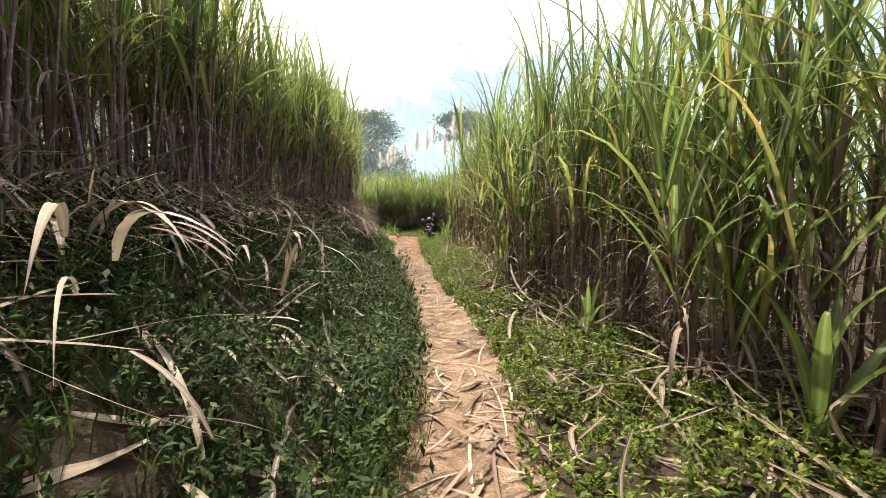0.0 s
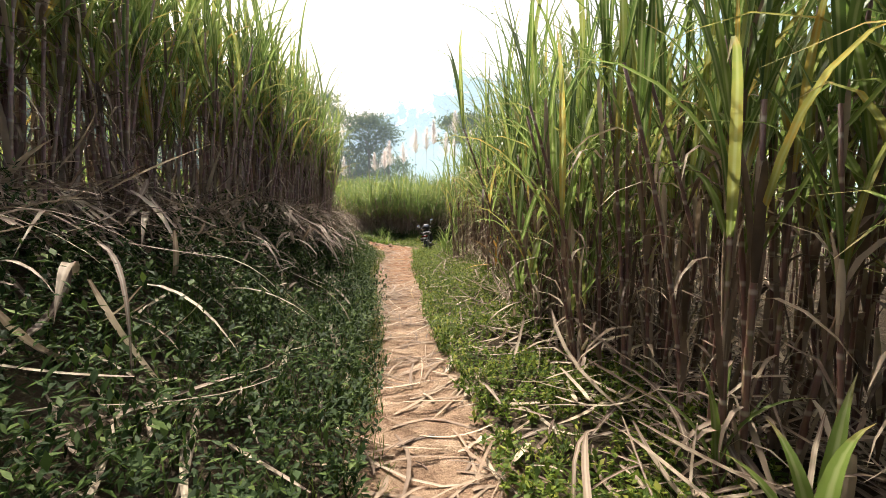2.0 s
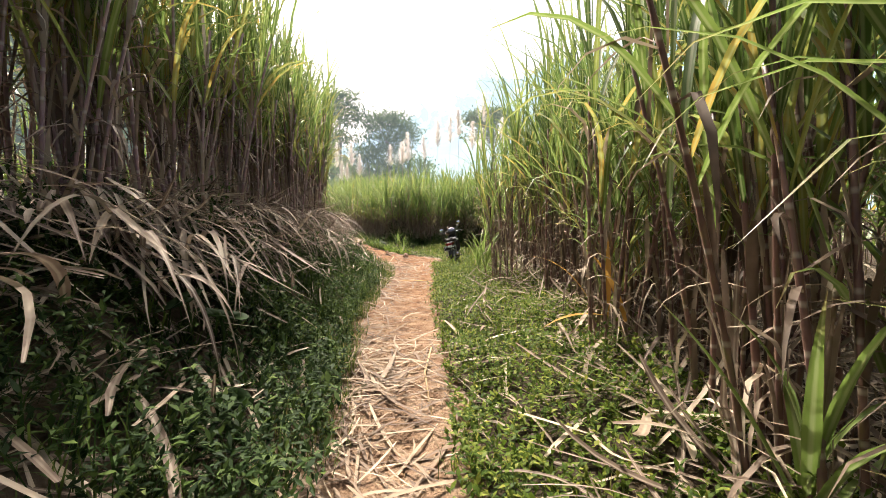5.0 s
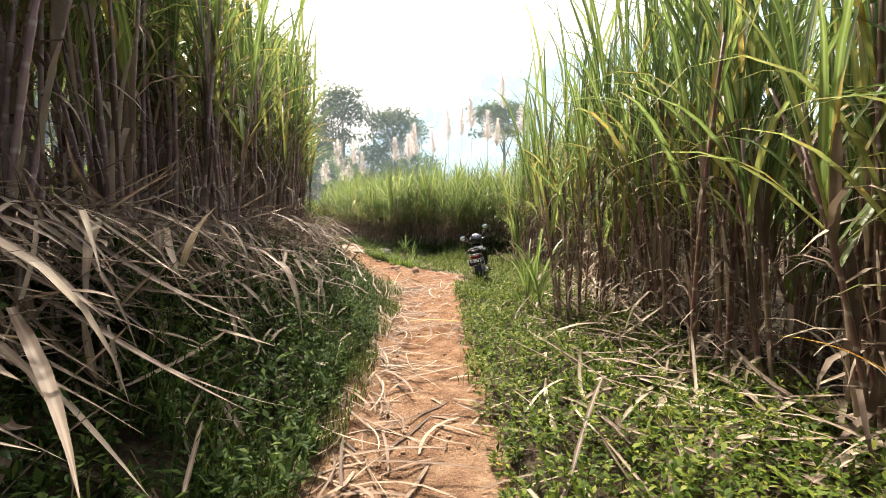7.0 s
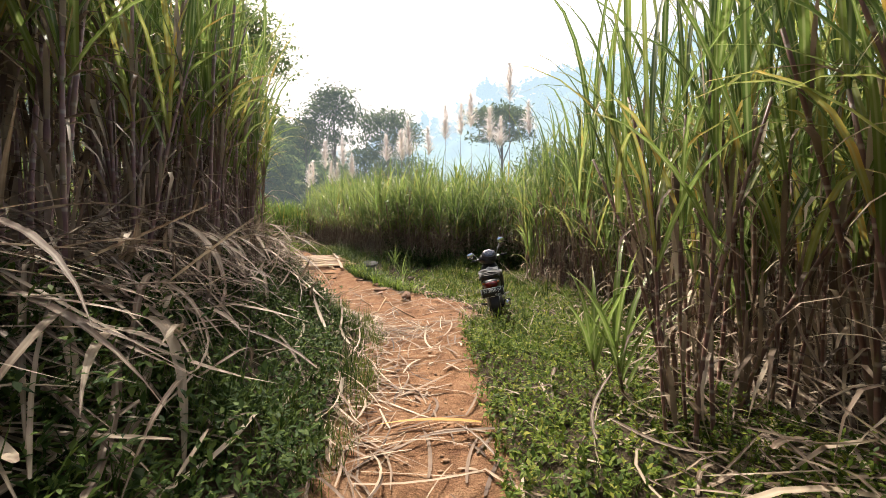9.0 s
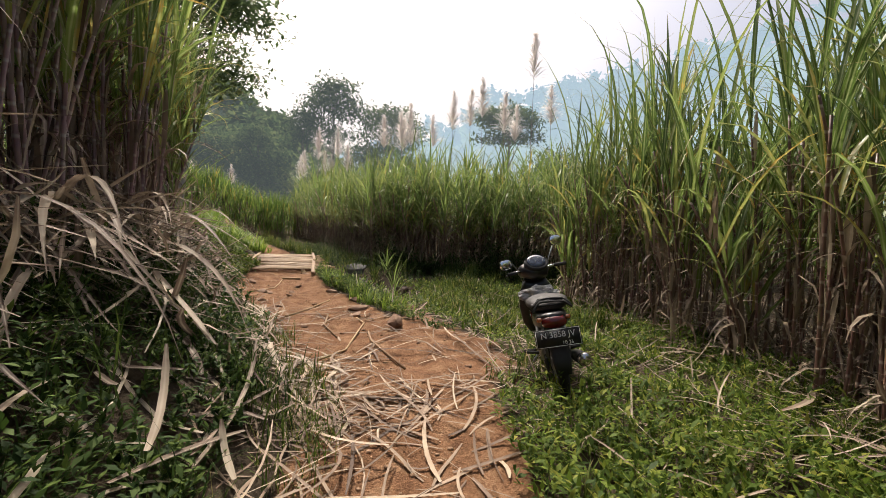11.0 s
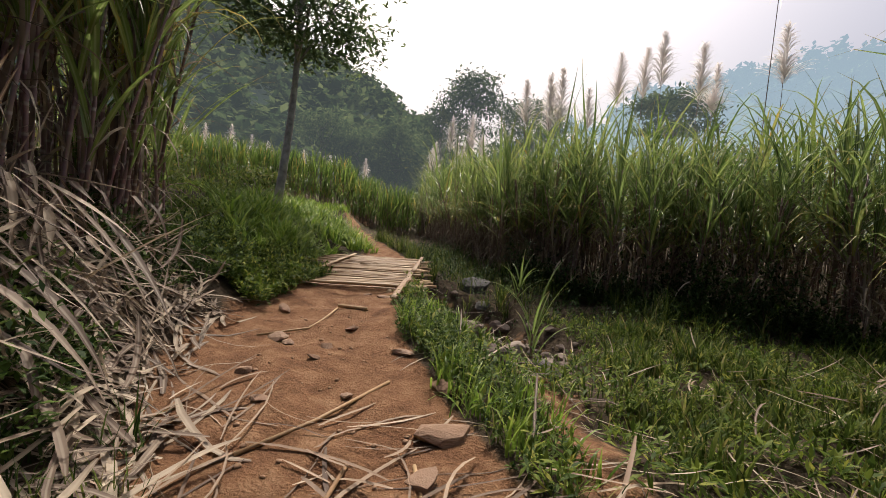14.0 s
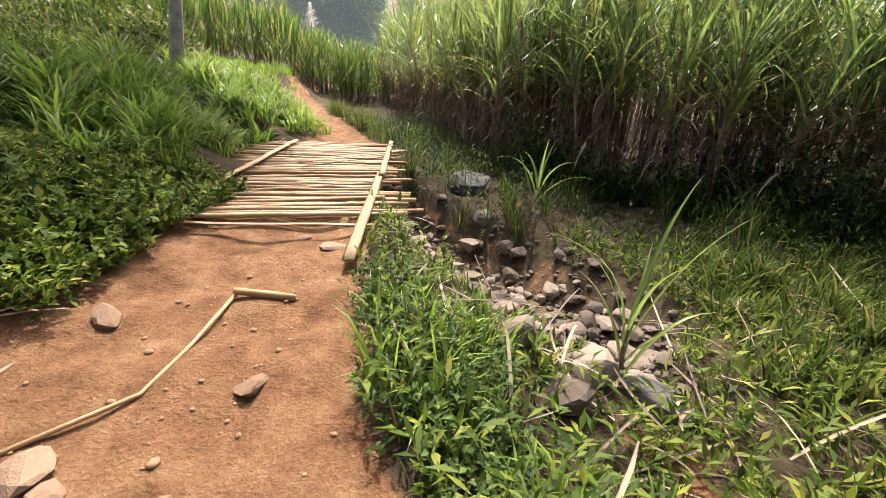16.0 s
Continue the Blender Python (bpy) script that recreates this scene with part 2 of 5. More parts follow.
def ground_material():
    """Bare reddish earth where the foot path runs, dark soil with plant litter beside it."""
    m, n, l, b = nodes_of("earth")
    att = n.new("ShaderNodeAttribute")
    att.attribute_name = "bare"
    big, mid, fine = (n.new("ShaderNodeTexNoise") for _ in range(3))
    for tex, s, d in ((big, 0.9, 4), (mid, 6, 6), (fine, 70, 8)):
        tex.inputs["Scale"].default_value, tex.inputs["Detail"].default_value = s, d
        tex.inputs["Roughness"].default_value = 0.65
    co = n.new("ShaderNodeNewGeometry")
    for tex in (big, mid, fine):
        l.new(co.outputs["Position"], tex.inputs["Vector"])
    mx = n.new("ShaderNodeMix")
    mx.inputs[0].default_value = 0.3
    l.new(mid.outputs["Fac"], mx.inputs[2])
    l.new(fine.outputs["Fac"], mx.inputs[3])
    red = ramp_of(n, [(0.34, (0.1, 0.046, 0.023)), (0.5, (0.2, 0.104, 0.053)), (0.66, (0.29, 0.172, 0.097))])
    dusty = ramp_of(n, [(0.36, (0.12, 0.072, 0.045)), (0.5, (0.25, 0.165, 0.108)), (0.66, (0.4, 0.295, 0.205))])
    l.new(mx.outputs[0], red.inputs[0])
    l.new(mx.outputs[0], dusty.inputs[0])
    chaff, bare = n.new("ShaderNodeAttribute"), n.new("ShaderNodeMix")
    chaff.attribute_name, bare.data_type = "chaff", "RGBA"
    l.new(chaff.outputs["Fac"], bare.inputs[0])
    l.new(red.outputs[0], bare.inputs[6])
    l.new(dusty.outputs[0], bare.inputs[7])
    soil = ramp_of(n, [(0.3, (0.03, 0.022, 0.014)), (0.55, (0.065, 0.048, 0.03)), (0.75, (0.12, 0.09, 0.055))])
    l.new(mx.outputs[0], soil.inputs[0])
    edge = n.new("ShaderNodeMath")
    edge.operation = "MULTIPLY_ADD"
    edge.inputs[1].default_value = 0.8
    l.new(mid.outputs["Fac"], edge.inputs[0])
    l.new(att.outputs["Fac"], edge.inputs[2])
    step = ramp_of(n, [(0.78, (0, 0, 0)), (0.98, (1, 1, 1))])
    l.new(edge.outputs[0], step.inputs[0])
    mix = n.new("ShaderNodeMix")
    mix.data_type = "RGBA"
    l.new(step.outputs[0], mix.inputs[0])
    l.new(soil.outputs[0], mix.inputs[6])
    l.new(bare.outputs[2], mix.inputs[7])
    l.new(mix.outputs[2], b.inputs["Base Color"])
    b.inputs["Roughness"].default_value = 0.95
    b.inputs["Specular IOR Level"].default_value = 0.15
    bump = n.new("ShaderNodeBump")
    bump.inputs["Strength"].default_value, bump.inputs["Distance"].default_value = 0.9, 0.09
    l.new(mx.outputs[0], bump.inputs["Height"])
    l.new(bump.outputs[0], b.inputs["Normal"])
    return m


EARTH = ground_material()

# ---- mesh helpers ----
rng = np.random.default_rng(7)


def mesh_of(name, v, f, mat, smooth=True):
    """A mesh from numpy vertices and quads (or triangles)."""
    v, f = np.asarray(v, float), np.asarray(f, int)
    me = bpy.data.meshes.new(name)
    me.vertices.add(len(v))
    me.vertices.foreach_set("co", v.ravel())
    k = f.shape[1]
    me.loops.add(f.size)
    me.loops.foreach_set("vertex_index", f.ravel())
    me.polygons.add(len(f))
    me.polygons.foreach_set("loop_start", np.arange(len(f)) * k)
    me.polygons.foreach_set("use_smooth", np.full(len(f), smooth))
    me.materials.append(mat)
    me.update(calc_edges=True)
    me.validate()
    return me


def joined(chunks):
    vs, fs, k = [], [], 0
    for v, f in chunks:
        vs.append(v)
        fs.append(f + k)
        k += len(v)
    return np.concatenate(vs), np.concatenate(fs)


def ribbons(p, az, el, bend, length, width, seg=5, fold=0.0, curl=0.0, shape="blade", power=1.4, droop=0.0):
    """Blades: from p, in direction az, rising at el and bending down by bend over their length. All angles in radians."""
    p = np.atleast_2d(np.asarray(p, float))
    n = len(p)
    full = lambda a: np.broadcast_to(np.asarray(a, float), (n,)).reshape(n, 1)
    az, el, bend, length, width, curl, fold = (full(a) for a in (az, el, bend, length, width, curl, fold))
    s = np.linspace(0, 1, seg + 1).reshape(1, -1)
    a, e = az + curl * s, el - bend * s ** power
    d = np.stack([np.cos(e) * np.cos(a), np.cos(e) * np.sin(a), np.sin(e)], -1)
    step = d[:, :-1] * (length / seg)[..., None]
    c = np.concatenate([np.zeros((n, 1, 3)), np.cumsum(step, 1)], 1) + p[:, None]
    if shape == "blade":
        w = np.interp(s, [0, 0.12, 0.35, 0.62, 0.85, 1], [0.5, 0.85, 1.0, 0.7, 0.26, 0.02])
    elif shape == "strip":
        w = np.interp(s, [0, 0.1, 0.9, 1], [0.6, 1, 0.9, 0.4])
    else:
        w = np.interp(s, [0, 0.3, 0.6, 1], [0.15, 1.0, 0.85, 0.04])
    w = w * width * 0.5
    side = np.stack([-np.sin(a), np.cos(a), 0 * a], -1)
    up = np.cross(d, side)
    rows = np.arange(seg)
    if shape == "leaf" and seg == 2:
        v = np.stack([c[:, 0], c[:, 1] + side[:, 1] * w[:, 1:2], c[:, 2], c[:, 1] - side[:, 1] * w[:, 1:2]], 1).reshape(-1, 3)
        return v, np.arange(4 * n).reshape(n, 4)
    if np.any(fold):
        f3 = fold[..., None]
        ll = c + side * w[..., None] + up * (w[..., None] * f3)
        rr = c - side * w[..., None] + up * (w[..., None] * f3)
        v = np.stack([ll, c, rr], 2).reshape(-1, 3)
        q = np.concatenate([np.stack([rows * 3 + j, rows * 3 + j + 1, rows * 3 + j + 4, rows * 3 + j + 3], -1) for j in (0, 1)])
        f = (q[None] + (np.arange(n) * (seg + 1) * 3)[:, None, None]).reshape(-1, 4)
    else:
        v = np.stack([c + side * w[..., None], c - side * w[..., None]], 2).reshape(-1, 3)
        q = np.stack([rows * 2, rows * 2 + 1, rows * 2 + 3, rows * 2 + 2], -1)
        f = (q[None] + (np.arange(n) * (seg + 1) * 2)[:, None, None]).reshape(-1, 4)
    return v, f


def tube(points, radii, sides=6, cap=True):
    """A round rod through the points."""
    pts = np.asarray(points, float)
    radii = np.broadcast_to(np.asarray(radii, float), (len(pts),))
    t = np.gradient(pts, axis=0)
    t /= np.linalg.norm(t, axis=1, keepdims=True) + 1e-9
    ref = np.array([1.0, 0, 0]) if abs(t[0][0]) < 0.8 else np.array([0, 1.0, 0])
    u = np.cross(t, ref)
    u /= np.linalg.norm(u, axis=1, keepdims=True) + 1e-9
    w = np.cross(t, u)
    ang = np.linspace(0, 2 * np.pi, sides, endpoint=False)
    ring = u[:, None] * np.cos(ang)[None, :, None] + w[:, None] * np.sin(ang)[None, :, None]
    v = (pts[:, None] + ring * radii[:, None, None]).reshape(-1, 3)
    f = []
    for i in range(len(pts) - 1):
        for j in range(sides):
            f.append((i * sides + j, i * sides + (j + 1) % sides, (i + 1) * sides + (j + 1) % sides, (i + 1) * sides + j))
    if cap:
        k = len(v)
        v = np.concatenate([v, pts[:1], pts[-1:]])
        for j in range(0, sides, 2):
            f.append((k, (j + 2) % sides, (j + 1) % sides, j))
            b0 = (len(pts) - 1) * sides
            f.append((k + 1, b0 + j, b0 + (j + 1) % sides, b0 + (j + 2) % sides))
    return v, np.array(f)


def ribbed(ob, seg):
    """Marks the midrib and the way along each folded blade, for its material."""
    i = np.arange(len(ob.data.vertices))
    for key, values in (("rib", (i % 3 == 1) * 1.0), ("along", (i // 3) % (seg + 1) / seg)):
        ob.data.attributes.new(key, "FLOAT", "POINT").data.foreach_set("value", values)
    return ob


def part(name, vf, mat, parent=None, label="", smooth=True):
    ob = new(name, mesh_of(name, *vf, mat, smooth))
    ob.parent = parent
    return tagged(ob, label) if label else ob


def stuff(name, vf, mat, label, category, smooth=True):
    return tagged(part(name, vf, mat, smooth=smooth), label, category, kind="stuff")


def bm_part(name, bm, mat, parent=None, label="", smooth=True):
    me = bpy.data.meshes.new(name)
    bm.to_mesh(me)
    bm.free()
    me.materials.append(mat)
    me.polygons.foreach_set("use_smooth", [smooth] * len(me.polygons))
    ob = new(name, me)
    ob.parent = parent
    return tagged(ob, label) if label else ob


# ---- the lie of the land ----
PY = [-40, 0, 1.8, 2.8, 4.1, 7.4, 8.7, 11, 14.4, 16, 17.9, 19, 20, 21, 22, 24, 25.5, 27, 30, 34, 60]
PX = [-0.6, -0.15, -0.1, 0.05, 0.16, 0.0, -0.04, -0.16, -0.1, -0.12, -0.7, -1.6, -2.15, -2.45, -2.65, -3.3, -3.75, -4.5, -6.6, -9, -20]
PW = [0.3, 0.3, 0.3, 0.3, 0.31, 0.28, 0.37, 0.42, 0.43, 0.48, 0.8, 0.8, 0.6, 0.5, 0.45, 0.45, 0.4, 0.3, 0.28, 0.25, 0.25]
PZ = [0, 0, 0, 0, 0, 0, 0, 0, 0, 0, 0.05, 0.12, 0.2, 0.24, 0.24, 0.22, 0.2, 0.2, 0.3, 0.5, 1.5]
CLY = [-40, 0, 3, 6.5, 9, 12, 14, 17.5, 19, 20.5, 23, 26, 60]
CLX = [-3.0, -2.9, -2.8, -2.35, -1.8, -1.75, -2.05, -2.55, -3.3, -4.3, -6.2, -7.5, -12]
BHY = [-40, 3, 8, 12, 16, 19, 21, 23, 26, 60]
BHZ = [1.15, 1.1, 1.0, 0.92, 0.85, 0.6, 0.5, 0.65, 0.75, 0.4]
CREEK = [(-7.5, 25.2), (-3.1, 23.5), (-1.5, 22.6), (-0.7, 21.7), (-0.4, 21.1)]
CREEK_DEEP = [0.6, 0.62, 0.55, 0.38, 0.1]
CREEK_WIDE = [0.6, 0.7, 0.8, 0.7, 0.35]


def smooth01(u):
    u = np.clip(u, 0, 1)
    return u * u * (3 - 2 * u)


def creek_cut(x, y):
    cut = np.zeros_like(x)
    for i in range(len(CREEK) - 1):
        a, b = np.array(CREEK[i]), np.array(CREEK[i + 1])
        d = b - a
        u = np.clip(((x - a[0]) * d[0] + (y - a[1]) * d[1]) / (d @ d), 0, 1)
        r = np.hypot(x - a[0] - u * d[0], y - a[1] - u * d[1])
        wide = CREEK_WIDE[i] * (1 - u) + CREEK_WIDE[i + 1] * u
        deep = CREEK_DEEP[i] * (1 - u) + CREEK_DEEP[i + 1] * u
        cut = np.maximum(cut, deep * (1 - smooth01((r - wide * 0.45) / (wide * 0.75))))
    return cut


def height(x, y):
    x, y = np.broadcast_arrays(np.asarray(x, float), np.asarray(y, float))
    c, w, z = (np.interp(y, PY, k) for k in (PX, PW, PZ))
    cl, bh = np.interp(y, CLY, CLX), np.interp(y, BHY, BHZ)
    left, right = (c - w) - x, x - (c + w)
    span = np.maximum((c - w) - cl, 0.3)
    up = bh * smooth01(left / span * 0.95 + 0.03) * (left > 0)
    far = np.clip(left - span, 0, 60) * 0.1 * smooth01((y - 18) / 10)
    verge = np.interp(y, [-40, 12, 15, 20, 23, 26, 60], [0.12, 0.1, 0.0, -0.12, -0.12, 0.0, 0.3]) * smooth01(right / 1.2)
    rise = np.clip(y - 27, 0, 60) * 0.03 + np.clip(y - 60, 0, None) * 0.01
    lumps = 0.02 * np.sin(9 * x + 3 * np.sin(2.3 * y)) * np.sin(7.3 * y + 2 * np.sin(3.1 * x)) + 0.02 * np.sin(2.1 * x + 1.3 * y) * np.sin(1.7 * y - 0.6 * x)
    rough = 0.05 * np.sin(4.1 * x + 1.7 * np.sin(3 * y)) * np.sin(3.7 * y) * smooth01((np.maximum(left, right) - 0.1) / 0.5)
    hump = 0.35 * np.exp(-((x + 7.5) ** 2 + (y - 24.0) ** 2) / 5.0)
    rut = -0.03 * np.exp(-((x - c) / (w * 0.7)) ** 2)
    return z * (1 - smooth01(right / 1.5)) + up + far + verge + rise + lumps + rough + hump + rut - creek_cut(x, y)


def flat(x, y):
    return float(height(np.array([x]), np.array([y]))[0])


def spread(lo, hi, near, step, grow):
    """Grid lines: evenly spaced between lo and hi, growing apart beyond, out to near."""
    mid = list(np.arange(lo, hi + step / 2, step))
    d, a = step, hi
    while a < near[1]:
        d *= grow
        a += d
        mid.append(a)
    d, a = step, lo
    while a > near[0]:
        d *= grow
        a -= d
        mid.insert(0, a)
    return np.array(mid)


def build_ground():
    gx, gy = spread(-4.0, 2.2, (-900, 900), 0.065, 1.12), spread(0.8, 26.0, (-500, 1200), 0.08, 1.12)
    xx, yy = np.meshgrid(gx, gy)
    zz = height(xx, yy)
    v = np.stack([xx, yy, zz], -1).reshape(-1, 3)
    nx, ny = len(gx), len(gy)
    i, j = np.meshgrid(np.arange(nx - 1), np.arange(ny - 1))
    k = (j * nx + i).ravel()
    me = mesh_of("ground", v, np.stack([k, k + 1, k + nx + 1, k + nx], -1), EARTH)
    c, w = np.interp(yy, PY, PX), np.interp(yy, PY, PW)
    bare = 1 - smooth01((np.abs(xx - c) - w * 0.8) / (0.35 + 0.4 * smooth01((yy - 16.5) / 2) * (xx < c)))
    bare = np.maximum(bare, 0.35 * np.exp(-(((xx + 0.35) / 0.5) ** 2 + ((yy - 20.2) / 0.7) ** 2)))
    bare = np.maximum(bare, 0.8 * np.exp(-(((xx - 0.2) / 0.7) ** 2 + ((yy - 17.3) / 1.0) ** 2)))
    bare = np.maximum(bare, np.clip(creek_cut(xx, yy) * 1.6, 0, 0.42) * (yy < 24))
    # a worn strip of earth between the tussocks and the rough grass
    for (ax, ay), (bx, by), wide in (((0.25, 16.6), (-0.05, 18.6), 0.42), ((-0.05, 18.6), (-0.45, 20.4), 0.3)):
        u = np.clip(((xx - ax) * (bx - ax) + (yy - ay) * (by - ay)) / ((bx - ax) ** 2 + (by - ay) ** 2), 0, 1)
        bare = np.maximum(bare, 0.62 * np.exp(-(np.hypot(xx - ax - u * (bx - ax), yy - ay - u * (by - ay)) / wide) ** 2))
    for key, values in (("bare", bare), ("chaff", smooth01((15 - yy) / 9) + 0 * xx)):
        at = me.attributes.new(key, "FLOAT", "POINT")
        at.data.foreach_set("value", values.ravel())
    tagged(new("ground", me), "reddish bare earth foot path through dark soil and plant litter", "ground", kind="structure")


build_ground()


# ---- sugarcane ----
def cane_stalk(base, lean_az, lean, tall, r0, sides=5, nodes=True):
    """One cane: a thin jointed rod that leans and sways a little."""
    n = max(4, int(tall / 0.19)) if nodes else 4
    s = np.linspace(0, 1, n)
    off = lean * tall * s ** 1.5
    sway = 0.03 * np.sin(3 * s + lean_az * 7)
    pts = np.stack([base[0] + off * np.cos(lean_az) + sway, base[1] + off * np.sin(lean_az), base[2] + tall * s * (1 - 0.25 * lean)], -1)
    if not nodes:
        return pts, tube(pts, np.linspace(r0, r0 * 0.7, n), sides, False)
    ring, rad = [], []
    for k in range(n):
        r = r0 * (1 - 0.35 * s[k])
        if 0 < k < n - 1:
            t = (pts[k + 1] - pts[k - 1]) / np.linalg.norm(pts[k + 1] - pts[k - 1])
            ring += [pts[k] - t * 0.004, pts[k] + t * 0.012]
            rad += [r * 1.16, r * 0.93]
        else:
            ring.append(pts[k])
            rad.append(r)
    return pts, tube(ring, rad, sides)


def cane_leaves(g, pts, first, count, long=1.25, wide=0.042, seg=7, fold=0.35, lax=0.0):
    """The arching green blades of one cane, from part way up to its top."""
    n = len(pts)
    u = np.sort(g.uniform(first, 1.0, count))
    u[-max(2, count // 3):] = 1.0
    idx = u * (n - 1)
    base = np.stack([np.interp(idx, np.arange(n), pts[:, k]) for k in range(3)], -1)
    top = smooth01((u - 0.6) / 0.4)
    az = g.uniform(0, 2 * np.pi) + np.arange(count) * 2.6 + g.normal(0, 0.5, count)
    el = np.radians(60 - lax + 20 * top + g.normal(0, 6, count))
    bend = np.radians(g.uniform(75, 165, count) * (1.0 - 0.15 * top))
    upright = g.uniform(0, 1, count) < 0.28 - lax * 0.006
    el = np.where(upright, np.radians(g.uniform(74, 87, count)), el)
    bend = np.where(upright, np.radians(g.uniform(15, 75, count)), bend)
    ln = long * g.uniform(0.6, 1.25, count) * (0.75 + 0.3 * top)
    return ribbons(base, az, el, bend, ln, wide * g.uniform(0.7, 1.15, count), seg, fold, g.normal(0, 0.3, count), power=2.1)


def cane_dry(g, pts, lo, hi, count, long=0.7, seg=4):
    """Withered blades that hang down along the cane."""
    n = len(pts)
    idx = g.uniform(lo, hi, count) * (n - 1)
    base = np.stack([np.interp(idx, np.arange(n), pts[:, k]) for k in range(3)], -1)
    return ribbons(base, g.uniform(0, 2 * np.pi, count), np.radians(g.uniform(-10, 60, count)), np.radians(g.uniform(60, 140, count)),
                   long * g.uniform(0.5, 1.2, count), g.uniform(0.012, 0.036, count), seg, 0.25, g.normal(0, 0.6, count), power=0.8)


def cane_sheath(g, pts, lo, hi, count):
    """Pale dead leaf sheaths that cling to the cane."""
    n = len(pts)
    idx = g.uniform(lo, hi, count) * (n - 1)
    base = np.stack([np.interp(idx, np.arange(n), pts[:, k]) for k in range(3)], -1)
    a = g.uniform(0, 2 * np.pi, count)
    base[:, 0] += 0.016 * np.cos(a)
    base[:, 1] += 0.016 * np.sin(a)
    return ribbons(base, a, np.radians(g.uniform(80, 90, count)), np.radians(g.uniform(-6, 22, count)), g.uniform(0.2, 0.55, count), g.uniform(0.02, 0.042, count), 4, 0.4, 0.0, "strip")


def cane_plant(seed, stalks, tall, first, leaves, spread_r=0.16, dry=7, lean=0.1, long=1.25, wide=0.042, label="", thick=(0.013, 0.018), lax=0.0, skin=None):
    """A stool of canes: an Empty with each stalk, its green blades and its withered blades."""
    g = np.random.default_rng(seed)
    root = tagged(new("sugarcane_plant"), label, "sugarcane")
    withered = []
    for _ in range(stalks):
        a, r = g.uniform(0, 2 * np.pi), spread_r * math.sqrt(g.uniform(0, 1))
        t = tall * g.uniform(0.75, 1.1)
        pts, rod = cane_stalk((r * math.cos(a), r * math.sin(a), -0.12), a + g.normal(0, 0.6), abs(g.normal(0, lean)) + 0.02, t, g.uniform(*thick))
        part("stalk", rod, skin or STALK, root)
        ribbed(part("leaves", cane_leaves(g, pts, first, leaves, long, wide, lax=lax), CANE_LEAF, root, "long arching green leaf blades"), 7)
        withered.append(cane_dry(g, pts, 0.1, min(first + 0.25, 0.95), dry, 0.5 + 0.014 * dry))
        withered.append(cane_sheath(g, pts, 0.05, 0.85, 6))
    part("dry_leaves", joined(withered), DRY_LEAF, root, "withered tan leaf blades")
    return root


def cane_crowd(name, seed, spots, tall, first, leaves, label, long=1.25, wide=0.045, dry=3, seg=5, lax=0.0):
    """Canes deep in a block, that nobody could count: one object."""
    g = np.random.default_rng(seed)
    rods, green, brown = [], [], []
    for x, y in spots:
        z = flat(x, y)
        pts, rod = cane_stalk((x, y, z - 0.1), g.uniform(0, 6.28), abs(g.normal(0, 0.1)), tall * g.uniform(0.78, 1.1), 0.014, 4, False)
        rods.append(rod)
        pts = np.stack([np.interp(np.linspace(0, 3, 12), np.arange(4), pts[:, k]) for k in range(3)], -1)
        green.append(cane_leaves(g, pts, first, leaves, long, wide, seg, 0.0, lax))
        if dry:
            brown.append(cane_dry(g, pts, 0.1, first + 0.2, dry, 0.7, 4))
    ob = stuff(name, joined(green), CANE_LEAF, label, "sugarcane")
    part("stalks", joined(rods), STALK, ob)
    if dry:
        part("dry_leaves", joined(brown), DRY_LEAF, ob)
    return ob


def put_plants(kinds, spots, seed, group):
    """Sets copies of the plants at the spots, each turned and scaled by chance."""
    g = np.random.default_rng(seed)
    for i, (x, y) in enumerate(spots):
        m = pose(x, y, flat(x, y) - 0.02, g.normal(0, 2.5), g.normal(0, 2.5), g.uniform(0, 360)) @ Matrix.Scale(g.uniform(0.9, 1.1), 4)
        ob = copy_thing(kinds[i % len(kinds)], m)
        ob.scale = (m.to_scale())
        tagged(ob, group=group)
    for k in kinds:
        for o in (*k.children_recursive, k):
            bpy.data.objects.remove(o)


def row_spots(line, step, rows, gap, seed, jitter=0.1, side=-1):
    """Spots along a line of (x, y), in rows that step back to the given side."""
    g = np.random.default_rng(seed)
    line = np.array(line, float)
    seg = np.hypot(*np.diff(line, axis=0).T)
    at = np.concatenate([[0], np.cumsum(seg)])
    out = []
    for r in range(rows):
        for s in np.arange(0.05 + 0.5 * step * (r % 2), at[-1], step):
            x, y = np.interp(s, at, line[:, 0]), np.interp(s, at, line[:, 1])
            d = np.array([np.interp(s + 0.1, at, line[:, 0]) - x, np.interp(s + 0.1, at, line[:, 1]) - y])
            d = d / (np.linalg.norm(d) + 1e-9)
            nrm = np.array([-d[1], d[0]]) * -side
            out.append((x + nrm[0] * gap * r + g.normal(0, jitter), y + nrm[1] * gap * r + g.normal(0, jitter)))
    return out


LEFT_LINE = [(-3.1, -1.2), (-2.95, 3), (-2.5, 6.5), (-1.95, 9), (-1.9, 12), (-2.2, 14), (-2.7, 17.3), (-3.5, 18.8), (-3.9, 19.6)]
RIGHT_LINE = [(1.85, -0.6), (1.75, 2.5), (1.6, 4.5), (1.55, 7), (1.75, 9), (2.0, 11), (1.95, 13.2)]
BAY_LINE = [(2.0, 13.4), (2.75, 15.2), (3.1, 17.5), (2.85, 19.3), (2.5, 20.4), (2.6, 21.3)]
MID_LINE = [(-6.4, 37), (-4.3, 32), (-2.7, 28.8), (-1.1, 25.7), (0.4, 24.9), (2.0, 24.2), (3.6, 23.8), (5.6, 23.6)]

